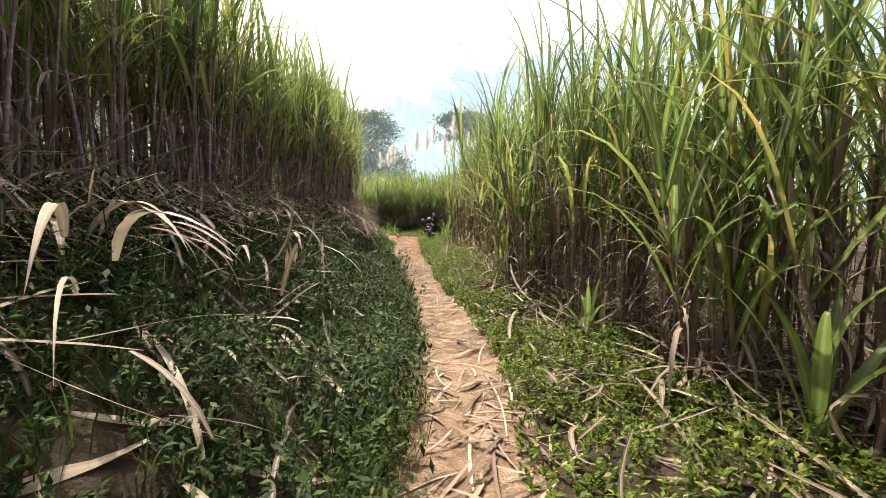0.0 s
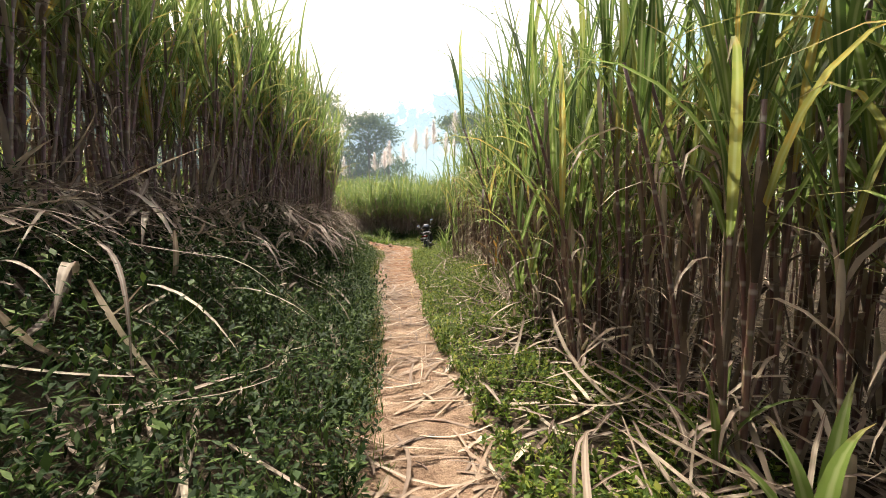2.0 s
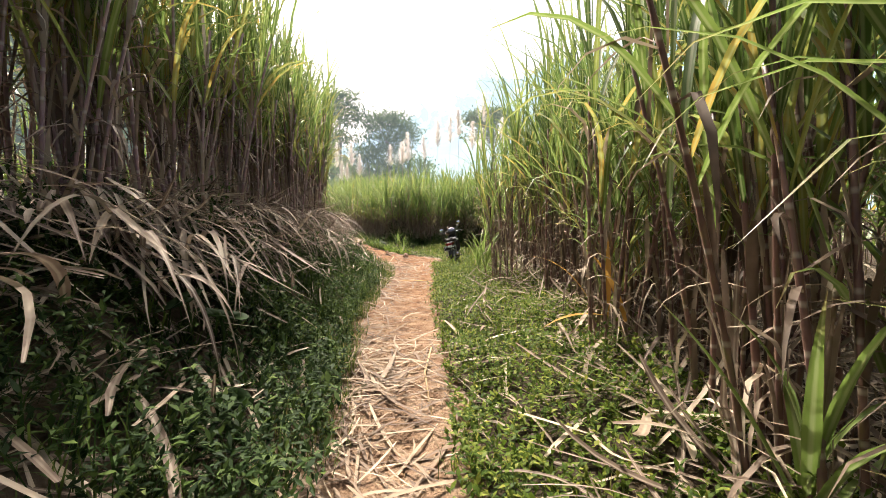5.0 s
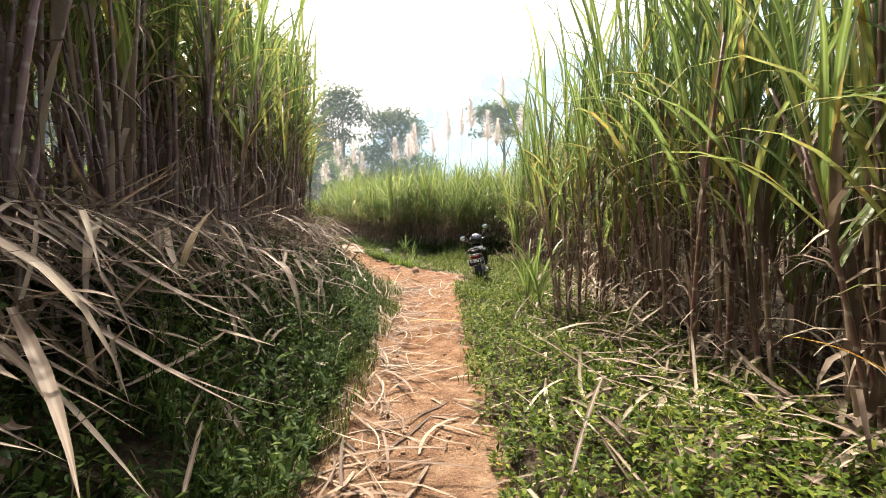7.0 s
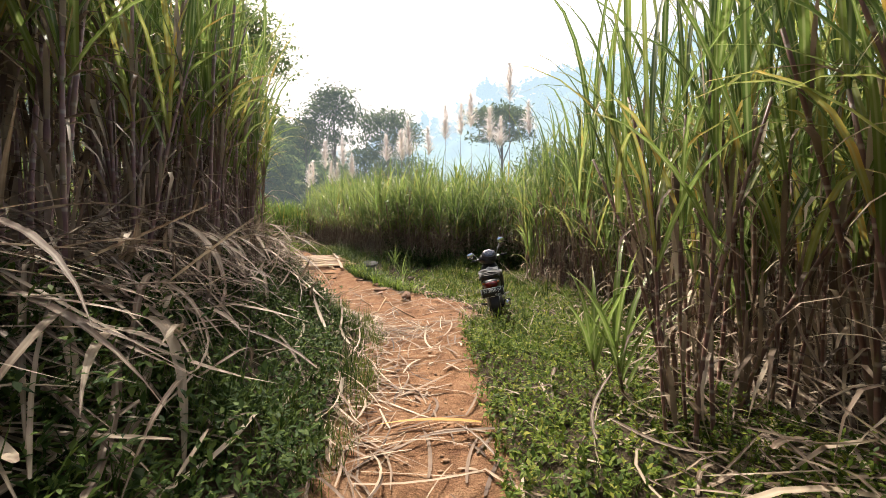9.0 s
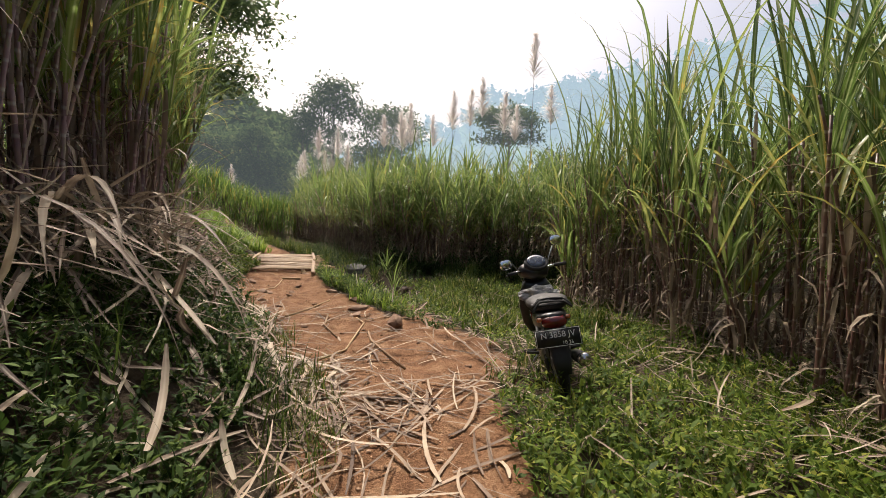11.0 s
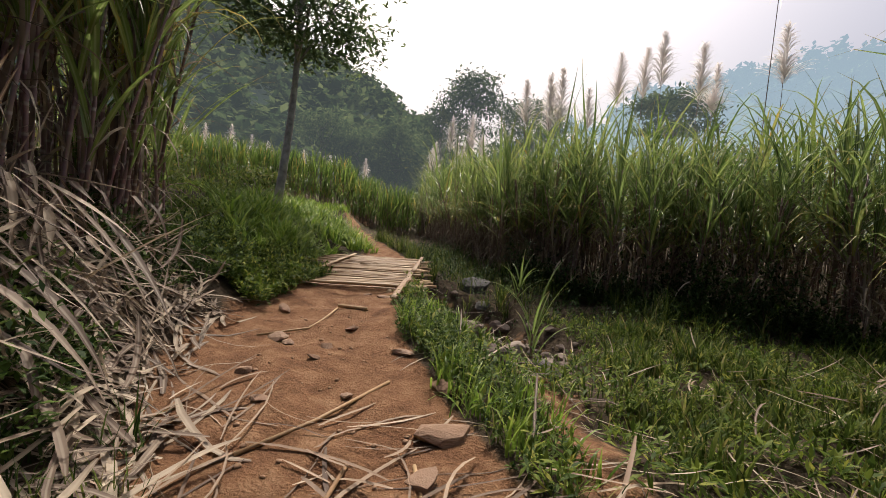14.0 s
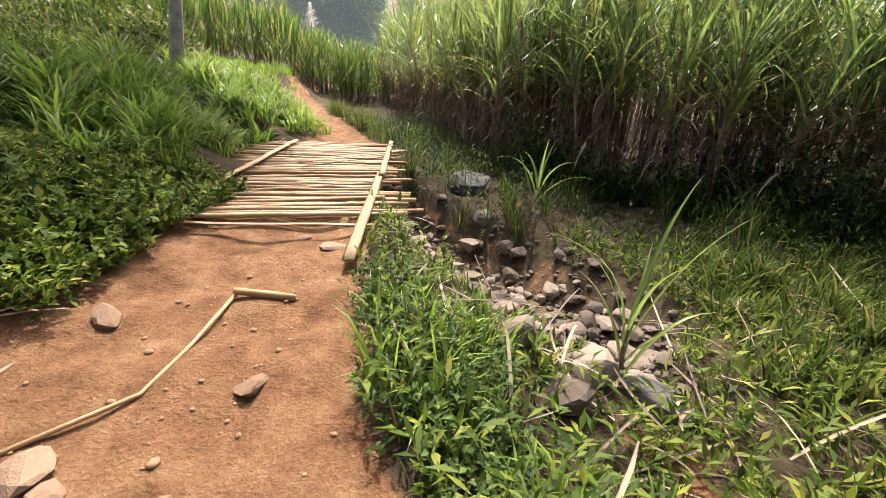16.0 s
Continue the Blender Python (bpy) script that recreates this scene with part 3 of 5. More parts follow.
left_kinds = [cane_plant(11 + i, 7, 2.35, 0.58, 8, 0.22, 6, 0.09, 1.5, 0.038, skin=LIFTED_STALK, label="tall purple-stalked sugarcane stool on the earth bank") for i in range(7)]
put_plants(left_kinds, row_spots(LEFT_LINE, 0.38, 2, 0.5, 3, 0.09, side=-1), 4, "sugarcane on the bank")
right_kinds = [cane_plant(31 + i, 6, 2.15, 0.58, 9, 0.18, 7, 0.13, 1.7, 0.038, thick=(0.0115, 0.0175), label="leafy green sugarcane stool with dark stalks beside the path") for i in range(6)]
right_kinds += [cane_plant(41 + i, 4, 1.6, 0.3, 11, 0.17, 5, 0.13, 1.5, 0.046, thick=(0.011, 0.016), label="young sugarcane stool with broad blades fanning from low down") for i in range(2)]
put_plants(right_kinds, row_spots(RIGHT_LINE, 0.46, 2, 0.55, 5, 0.11, side=1) + row_spots(BAY_LINE, 0.42, 2, 0.6, 6, 0.13, side=1) + [(1.45, 13.45), (-3.75, 19.5), (-4.1, 19.9), (-4.5, 19.6), (-4.9, 20.0)], 7, "sugarcane beside the path")
mid_kinds = [cane_plant(51 + i, 5, 2.3, 0.55, 14, 0.24, 12, 0.16, 1.5, 0.04, lax=18, label="bushy sugarcane with drooping blades and a withered foot") for i in range(5)]
put_plants(mid_kinds, row_spots(MID_LINE, 0.45, 2, 0.6, 8, 0.14, side=-1), 9, "sugarcane beyond the creek")


def deep_spots(seed, count, xr, yr, keep):
    g = np.random.default_rng(seed)
    out = []
    while len(out) < count:
        x, y = g.uniform(*xr), g.uniform(*yr)
        if keep(x, y):
            out.append((x, y))
    return out


lx = lambda y: np.interp(y, [p[1] for p in LEFT_LINE], [p[0] for p in LEFT_LINE])
rx = lambda y: np.interp(y, [p[1] for p in RIGHT_LINE + BAY_LINE], [p[0] for p in RIGHT_LINE + BAY_LINE])
cane_crowd("cane_field", 71, deep_spots(1, 110, (-8.5, -2), (-3, 20.4), lambda x, y: lx(y) - 3.2 < x < lx(y) - 0.8), 2.5, 0.6, 7, "dense tall sugarcane behind the bank's edge", 1.3)
cane_crowd("cane_field", 72, deep_spots(2, 380, (1.5, 8.5), (-3, 22), lambda x, y: rx(y) + 0.9 < x < rx(y) + 4.2), 2.1, 0.5, 9, "dense leafy sugarcane field beside the path", 1.45)
cane_crowd("cane_field", 75, deep_spots(6, 520, (5, 16), (-6, 30), lambda x, y: rx(y) + 4.6 < x < rx(y) + 11), 2.5, 0.15, 8, "dense sugarcane deep in the field", 1.3, 0.06, 0, 4)
cane_crowd("cane_field", 76, deep_spots(7, 200, (-14, -4), (-6, 19), lambda x, y: lx(y) - 10 < x < lx(y) - 4.5), 2.4, 0.3, 7, "dense sugarcane deep behind the bank", 1.3, 0.06, 0, 4)
mx_ = lambda x: np.interp(x, [p[0] for p in MID_LINE] + [14], [p[1] for p in MID_LINE] + [23])
cane_crowd("cane_field", 73, deep_spots(3, 1700, (-6.5, 14), (24, 44), lambda x, y: mx_(x) + 0.9 < y < mx_(x) + 15), 2.6, 0.5, 9, "lower sugarcane field beyond the dry creek", 1.35, 0.045, 1, lax=16)


def far_field():
    front = lambda x: np.interp(x, [-42, -30, -14, -7.5, -6], [29.5, 30, 32, 35, 37])
    spots = deep_spots(4, 2300, (-42, -6.5), (29, 43), lambda x, y: front(x) < y < front(x) + 6)
    cane_crowd("cane_field", 74, spots, 1.45, 0.2, 9, "distant sugarcane field on the slope", 1.05, 0.06, 1, 4)


far_field()


# ---- dry cane trash and weeds ----
def between(g, n, yr, lo, hi):
    """Spots with x between two curves of y."""
    y = g.uniform(*yr, n)
    u = g.uniform(0, 1, n)
    return lo(y) + (hi(y) - lo(y)) * u, y, u


pc = lambda y: np.interp(y, PY, PX)
pw = lambda y: np.interp(y, PY, PW)
cl = lambda y: np.interp(y, CLY, CLX)


def litter(name, seed, n, yr, lo, hi, long, wide, lift, mat, label, flatness=12, bend=25, cut=None):
    g = np.random.default_rng(seed)
    x, y, u = between(g, n, yr, lo, hi)
    if cut is not None:
        ok = cut(x, y, g)
        x, y = x[ok], y[ok]
    n = len(x)
    z = height(x, y) + np.abs(g.normal(0, lift, n)) + 0.006
    ln = g.uniform(*long, n)
    v, f = ribbons(np.stack([x, y, z], -1), g.uniform(0, 6.283, n), np.radians(g.normal(4, flatness, n)), np.radians(g.normal(8, bend, n)),
                   ln, g.uniform(*wide, n), 5, 0.3, g.normal(0, 0.5, n), "strip")
    floor = height(v[:, 0], v[:, 1]) + 0.004
    v[:, 2] = np.maximum(v[:, 2], floor + (np.arange(len(v)) % 3 == 1) * 0.002)
    blades, above = v.reshape(n, 18, 3), (v[:, 2] - floor).reshape(n, 18)
    near = np.min(np.abs(blades[:, :, 0] - pc(blades[:, :, 1])) - pw(blades[:, :, 1]), 1)
    ok = np.max(above, 1) < 0.1 + 0.9 * np.clip(near, 0, 3)
    v, f = blades[ok].reshape(-1, 3), f[: int(ok.sum()) * 10]
    return ribbed(stuff(name, (v, f), mat, label, "dry leaves"), 5)


swept = lambda x, y, g: g.uniform(0, 1, len(x)) < np.clip(0.5 + 0.9 * np.sin(2.3 * x + 1.1 * y) * np.sin(1.9 * y + 2 * np.sin(3 * x)), 0.12, 1)
litter("straw", 101, 600, (-1, 10), lambda y: pc(y) - pw(y), lambda y: pc(y) + pw(y) + 0.15, (0.08, 0.6), (0.004, 0.026), 0.006, STRAW, "dry cane straw strewn over the foot path", 3, 16)
litter("straw", 102, 620, (7.5, 16.5), lambda y: pc(y) - pw(y) - 0.1, lambda y: pc(y) + pw(y) * 0.9, (0.08, 0.6), (0.004, 0.024), 0.008, STRAW, "dry cane straw strewn over the foot path", 3, 16, swept)
litter("straw", 103, 750, (7.5, 16.5), lambda y: pc(y) - pw(y) - 0.25, lambda y: pc(y) - pw(y) * 0.35, (0.15, 0.7), (0.005, 0.02), 0.02, STRAW, "heap of dry cane straw along the path's edge", 6, 10)
litter("straw", 104, 560, (15.8, 18.8), lambda y: pc(y) - pw(y) - 0.6, lambda y: pc(y) + pw(y) + 0.7, (0.08, 0.75), (0.004, 0.022), 0.01, STRAW, "dry cane straw on the trodden earth", 4, 16, swept)
litter("cane_trash", 105, 2300, (-1, 18.8), lambda y: cl(y) - 0.9, lambda y: cl(y) + 0.55, (0.25, 1.0), (0.01, 0.042), 0.12, DRY_LEAF, "withered cane blades heaped on the bank", 20, 40)
litter("cane_trash", 106, 1100, (-1, 18), lambda y: cl(y) + 0.3, lambda y: pc(y) - pw(y) - 0.15, (0.25, 0.95), (0.01, 0.042), 0.14, DRY_LEAF, "withered cane blades lying over the weeds", 18, 35)
litter("cane_trash", 107, 1500, (16.2, 19.8), lambda y: np.maximum(cl(y) - 0.1, pc(y) - pw(y) - 1.3), lambda y: pc(y) - pw(y) - np.interp(y, [16.6, 18.5, 20], [-0.1, 0.0, 0.2]), (0.2, 0.6), (0.01, 0.034), 0.06, DRY_LEAF, "pale heap of withered cane blades beside the path", 18, 35)
litter("cane_trash", 108, 3000, (-1, 21), lambda y: rx(y) - 0.5, lambda y: rx(y) + 1.3, (0.25, 1.0), (0.01, 0.045), 0.07, DRY_LEAF, "withered cane blades under the sugarcane", 15, 35)
litter("cane_trash", 109, 620, (-1, 14.5), lambda y: pc(y) + pw(y), lambda y: rx(y) - 0.1, (0.15, 0.8), (0.008, 0.034), 0.06, DRY_LEAF, "withered cane blades over the verge", 14, 30)


def hanging(seed, n, yr=(-0.5, 17.8), reach=0.5):
    """Long withered blades that spill from the bank's edge down over the weeds."""
    g = np.random.default_rng(seed)
    y = g.uniform(*yr, n)
    x = cl(y) + g.uniform(-0.15, reach, n)
    z = height(x, y) + g.uniform(0.1, 0.55, n)
    az = g.normal(-0.6, 0.8, n)
    v, f = ribbons(np.stack([x, y, z], -1), az, np.radians(g.uniform(0, 45, n)), np.radians(g.uniform(55, 115, n)), g.uniform(0.45, 1.3, n), g.uniform(0.02, 0.055, n), 8, 0.3, g.normal(0, 0.4, n), "blade", 0.9)
    v[:, 2] = np.maximum(v[:, 2], height(v[:, 0], v[:, 1]) + 0.08)
    blades = v.reshape(n, 27, 3)
    ok = np.all(blades[:, :, 0] < pc(blades[:, :, 1]) - pw(blades[:, :, 1]) - 0.3, 1) & (np.max(blades[:, :, 2], 1) < 1.35)
    v, f = blades[ok].reshape(-1, 3), f[: int(ok.sum()) * 16]
    ribbed(stuff("cane_trash", (v, f), DRY_LEAF, "long withered cane blades spilling over the bank", "dry leaves"), 8)


def thatch(seed, n):
    """Withered blades matted like thatch, pointing down the bank."""
    g = np.random.default_rng(seed)
    y = g.uniform(-1, 18.8, n)
    x = cl(y) + g.uniform(-0.35, 0.6, n) * g.uniform(0.4, 1, n)
    z = height(x, y) + g.uniform(0.1, 0.5, n)
    v, f = ribbons(np.stack([x, y, z], -1), g.normal(-0.2, 0.85, n), np.radians(g.normal(-28, 26, n)), np.radians(g.normal(6, 16, n)), g.uniform(0.2, 0.9, n), g.uniform(0.012, 0.048, n), 5, 0.35, g.normal(0, 0.3, n), "blade")
    v[:, 2] = np.maximum(v[:, 2], height(v[:, 0], v[:, 1]) + 0.09)
    ribbed(stuff("cane_trash", (v, f), DRY_LEAF, "matted withered cane blades covering the bank's edge", "dry leaves"), 5)


def weeds(name, seed, plants, yr, lo, hi, tall, leaf, per, mat, label, keep=None, width=0.27):
    """Low herbs: short stems each with several small pointed leaves."""
    g = np.random.default_rng(seed)
    x, y, u = between(g, plants, yr, lo, hi)
    if keep is not None:
        ok = keep(x, y, g)
        x, y = x[ok], y[ok]
    clump = 0.5 + 0.6 * np.sin(2.7 * x + 1.9 * np.sin(1.3 * y)) * np.sin(2.2 * y + x) + 0.25 * np.sin(6.1 * x + 2 * y) * np.sin(5.3 * y - x)
    ok = g.uniform(0, 1, len(x)) < np.clip(0.7 + clump, 0.5, 1)
    x, y = x[ok], y[ok]
    n = len(x)
    clump = 0.5 + 0.6 * np.sin(2.7 * x + 1.9 * np.sin(1.3 * y)) * np.sin(2.2 * y + x)
    h = g.uniform(*tall, n) * np.clip(0.35 + 1.0 * clump, 0.2, 1.6)
    base = np.stack([x, y, height(x, y)], -1)
    base = np.repeat(base, per, 0)
    s = g.uniform(0.25, 1.0, n * per)
    hh = np.repeat(h, per)
    la = np.repeat(g.uniform(0, 6.28, n), per)
    base[:, 0] += np.cos(la) * hh * s * 0.35
    base[:, 1] += np.sin(la) * hh * s * 0.35
    base[:, 2] += hh * s
    ln = g.uniform(*leaf, n * per)
    return stuff(name, ribbons(base, g.uniform(0, 6.28, n * per), np.radians(g.normal(30, 28, n * per)), np.radians(g.normal(50, 30, n * per)), ln, ln * width * g.uniform(0.7, 1.2, n * per), 2, 0.0, 0.0, "leaf"),
                 mat, label, "weeds")


hanging(110, 320)
hanging(113, 110, (-0.5, 6.0), 1.1)
hanging(114, 90, (7.5, 13.5), 0.9)
thatch(111, 3400)


def tufts(name, seed, count, blades, yr, lo, hi, tall, wide, mat, label, keep=None, arch=(15, 110), seg=None):
    """Grass in tufts of arching blades."""
    g = np.random.default_rng(seed)
    x, y, u = between(g, count, yr, lo, hi)
    if keep is not None:
        ok = keep(x, y, g)
        x, y = x[ok], y[ok]
    clump = 0.5 + 0.6 * np.sin(3.1 * x + 1.9 * np.sin(1.7 * y)) * np.sin(2.6 * y + x) + 0.3 * np.sin(7.3 * x + 2 * y) * np.sin(6.1 * y - x)
    ok = g.uniform(0, 1, len(x)) < np.clip(0.25 + clump, 0.12, 1)
    x, y, clump = x[ok], y[ok], clump[ok]
    n = len(x)
    x, y = np.repeat(x, blades) + g.normal(0, 0.035, n * blades), np.repeat(y, blades) + g.normal(0, 0.035, n * blades)
    sz = np.repeat(g.uniform(0.65, 1.2, n) * np.clip(0.6 + 0.5 * clump, 0.55, 1.15), blades)
    k = n * blades
    return stuff(name, ribbons(np.stack([x, y, height(x, y) - 0.01], -1), g.uniform(0, 6.28, k), np.radians(g.uniform(50, 88, k)), np.radians(g.uniform(*arch, k)), g.uniform(*tall, k) * sz, g.uniform(*wide, k), seg or (3 if np.mean(wide) < 0.012 else 4), 0.0, g.normal(0, 0.3, k), "blade", 1.5),
                 mat, label, "grass")


weeds("weeds", 201, 7500, (-1, 10), lambda y: cl(y) - 0.1, lambda y: pc(y) - pw(y) + 0.02, (0.1, 0.5), (0.02, 0.068), 14, WEED_SHADED, "dark leafy weeds on the bank, its shade partly put into their colour", None, 0.42)
weeds("weeds", 202, 4600, (9, 18.4), lambda y: cl(y) + 0.1, lambda y: pc(y) - pw(y) - np.interp(y, [13, 16], [0.05, 0.4]), (0.08, 0.4), (0.02, 0.065), 12, BANK, "dark leafy weeds on the bank, its shade partly put into their colour", None, 0.45)
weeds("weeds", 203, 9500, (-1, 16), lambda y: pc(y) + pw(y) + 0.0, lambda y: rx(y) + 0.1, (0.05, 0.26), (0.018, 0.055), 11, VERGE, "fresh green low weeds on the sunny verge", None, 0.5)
tufts("verge_grass", 204, 1100, 12, (-1, 18), lambda y: pc(y) - pw(y) - 0.35, lambda y: pc(y) - pw(y) + 0.06, (0.1, 0.28), (0.003, 0.007), GRASS, "fine grass along the path's edge")
tufts("verge_grass", 205, 900, 12, (-1, 16), lambda y: pc(y) + pw(y) - 0.03, lambda y: rx(y) - 0.2, (0.06, 0.2), (0.003, 0.007), GRASS, "fine grass on the sunny verge", lambda x, y, g: g.uniform(0, 1, len(x)) < np.interp(y, [0, 6, 16], [0.3, 0.6, 1.0]))
strip_x = lambda y: np.interp(y, [16.6, 18.6, 20.4], [0.25, -0.05, -0.45])
not_bare = lambda x, y, g: (g.uniform(0, 1, len(x)) > 1.1 * np.exp(-((x - strip_x(y)) / 0.2) ** 2) * (y < 20.0)) & (g.uniform(0, 1, len(x)) > 1.2 * np.exp(-(((x - 0.2) / 0.7) ** 2 + ((y - 17.3) / 1.0) ** 2))) & (creek_cut(x, y) < 0.07)
tufts("meadow_grass", 206, 1100, 12, (15, 23.5), lambda y: pc(y) + pw(y) + 0.1, lambda y: rx(np.minimum(y, 21)) + 0.4 + 0 * y, (0.08, 0.24), (0.004, 0.011), GRASS, "rough green grass between path and sugarcane", not_bare)
weeds("weeds", 207, 5200, (15, 23), lambda y: pc(y) + pw(y) + 0.05, lambda y: rx(np.minimum(y, 21)) + 0.4 + 0 * y, (0.04, 0.2), (0.03, 0.1), 9, VERGE, "broad-bladed low weeds in the grass", not_bare, 0.28)
tufts("tall_grass", 208, 520, 18, (21.8, 28), lambda y: cl(y) + 0.4, lambda y: pc(y) - pw(y) - np.interp(y, [21, 25, 26], [0.8, 0.8, 0.2]), (0.45, 0.85), (0.018, 0.036), LUSH, "lush tall grass beside the bridge", None, (60, 150), 6)
tufts("tall_grass", 209, 140, 16, (20.5, 24), lambda y: cl(y) - 0.6, lambda y: pc(y) - pw(y) - 0.6, (0.15, 0.4), (0.006, 0.014), LUSH, "mid-high grass and weeds beside the path")
weeds("weeds", 210, 3600, (20.1, 22), lambda y: cl(y) - 0.3, lambda y: pc(y) - pw(y) - 0.08, (0.06, 0.24), (0.025, 0.07), 10, VERGE, "leafy green weeds beside the path", None, 0.5)
tufts("tall_grass", 211, 420, 22, (22.5, 30), lambda y: pc(y) + pw(y) + 0.1, lambda y: np.interp(y, [22, 25, 28, 32], [4.5, 2.5, -2.2, -4]), (0.25, 0.6), (0.006, 0.014), GRASS, "shaded grass at the foot of the sugarcane", lambda x, y, g: creek_cut(x, y) < 0.25)
weeds("weeds", 212, 3000, (22.5, 29), lambda y: pc(y) + pw(y) + 0.2, lambda y: np.interp(y, [22, 25, 28, 32], [4.5, 2.5, -2.2, -4]), (0.1, 0.5), (0.03, 0.09), 9, WEED_SHADED, "dark weeds at the foot of the sugarcane", lambda x, y, g: creek_cut(x, y) < 0.3)
tufts("meadow_grass", 213, 1100, 12, (26, 33.5), lambda y: cl(y) - 7, lambda y: pc(y) - pw(y), (0.15, 0.4), (0.014, 0.03), LUSH, "green grass on the rise below the far field")
weeds("weeds", 214, 2600, (22, 28), lambda y: cl(y) - 5, lambda y: cl(y) + 0.6, (0.15, 0.7), (0.04, 0.1), 10, VERGE, "yellowish green bushy growth on the mound")
tufts("broad_grass", 215, 520, 13, (18.6, 22.6), lambda y: np.interp(y, [18, 20, 21, 22.6], [0.75, 0.15, 0.05, 0.3]), lambda y: 2.7 + 0 * y, (0.16, 0.36), (0.012, 0.022), GRASS, "lush broad-bladed grass beside the creek bed", lambda x, y, g: creek_cut(x, y) < 0.1)
tufts("broad_grass", 216, 70, 16, (18.7, 20.7), lambda y: pc(y) + pw(y) + 0.08, lambda y: pc(y) + pw(y) + 0.75, (0.16, 0.36), (0.008, 0.018), LUSH, "leafy grass tussocks on the path's edge", lambda x, y, g: creek_cut(x, y) < 0.15)
tufts("tall_grass", 217, 240, 18, (21.2, 24.6), lambda y: cl(y) + 0.6, lambda y: pc(y) - pw(y) - 0.75, (0.4, 0.8), (0.014, 0.03), LUSH, "arching broad grass before the bridge", None, (60, 150), 6)
weeds("weeds", 220, 1000, (18.0, 20.9), lambda y: pc(y) + pw(y) + 0.02, lambda y: pc(y) + pw(y) + np.interp(y, [18, 19, 20.9], [0.25, 0.5, 0.65]), (0.03, 0.22), (0.015, 0.045), 14, BANK, "dark fine-leaved weeds mounded on the path's edge", lambda x, y, g: (creek_cut(x, y) < 0.15) & (np.sin(3.3 * y + 2 * x) + g.normal(0, 0.5, len(x)) > -0.3), 0.4)
# Dark weeds carried on to the right, in place of deep shade under the cane.
weeds("weeds", 221, 5200, (22.6, 25.6), lambda y: -1.2 + 0 * y, lambda y: 6.0 + 0 * y, (0.25, 0.95), (0.05, 0.13), 12, WEED_SHADED, "dark weeds, partly filling in for shade under the overhanging sugarcane", lambda x, y, g: (y > mx_(x) - 0.75) & (y < mx_(x) + 0.25), 0.35)
litter("cane_trash", 112, 900, (15, 22), lambda y: pc(y) + pw(y) + 0.2, lambda y: rx(np.minimum(y, 21)) + 0.2 + 0 * y, (0.15, 0.6), (0.005, 0.016), 0.05, DRY_LEAF, "dry blades lying in the rough grass", 12, 25, lambda x, y, g: creek_cut(x, y) < 0.1)
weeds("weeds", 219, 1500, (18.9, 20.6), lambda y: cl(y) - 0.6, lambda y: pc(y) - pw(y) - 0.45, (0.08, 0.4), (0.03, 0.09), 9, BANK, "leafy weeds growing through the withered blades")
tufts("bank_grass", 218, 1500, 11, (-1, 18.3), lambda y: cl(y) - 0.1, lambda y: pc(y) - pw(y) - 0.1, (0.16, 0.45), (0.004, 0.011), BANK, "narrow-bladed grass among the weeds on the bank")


# ---- stones ----
def stone_mesh(seed):
    bm = bmesh.new()
    bmesh.ops.create_icosphere(bm, subdivisions=2, radius=0.5)
    g = np.random.default_rng(seed)
    o = Vector(g.uniform(-50, 50, 3))
    cuts = [Vector(g.normal(0, 1, 3)).normalized() for _ in range(14)]
    for v in bm.verts:
        for c in cuts:
            d = v.co.dot(c)
            if d > 0.29:
                v.co -= c * (d - 0.29) * 0.97
        v.co *= 1 + 0.12 * noise.noise(v.co * 2.3 + o) + 0.05 * noise.noise(v.co * 7 + o)
    me = bpy.data.meshes.new("stone")
    bm.to_mesh(me)
    bm.free()
    me.polygons.foreach_set("use_smooth", [False] * len(me.polygons))
    me.materials.append(ROCK)
    return me


STONES = [stone_mesh(s) for s in range(300, 310)]
sg = np.random.default_rng(17)


PATH_STONES = [m.copy() for m in STONES]
for m in PATH_STONES:
    m.materials.clear()
    m.materials.append(EARTH_STONE)


def stone(x, y, size, flatness=0.6, sink=0.25, mesh=None, label="weathered grey-brown field stone", group="", z=None, turn=None):
    ob = new("stone", mesh or STONES[int(sg.integers(0, 10))])
    ob.scale = (size * sg.uniform(0.8, 1.25), size * sg.uniform(0.7, 1.0), size * flatness)
    ob.rotation_euler = (sg.normal(0, 0.15), sg.normal(0, 0.15), sg.uniform(0, 6.28) if turn is None else turn)
    ob.location = (x, y, (flat(x, y) if z is None else z) + size * flatness * (0.5 - sink))
    return tagged(ob, label, "stone", group)


stone(-0.35, 18.12, 0.27, 0.7, 0.15, PATH_STONES[3], label="single brown stone beside the trodden path")
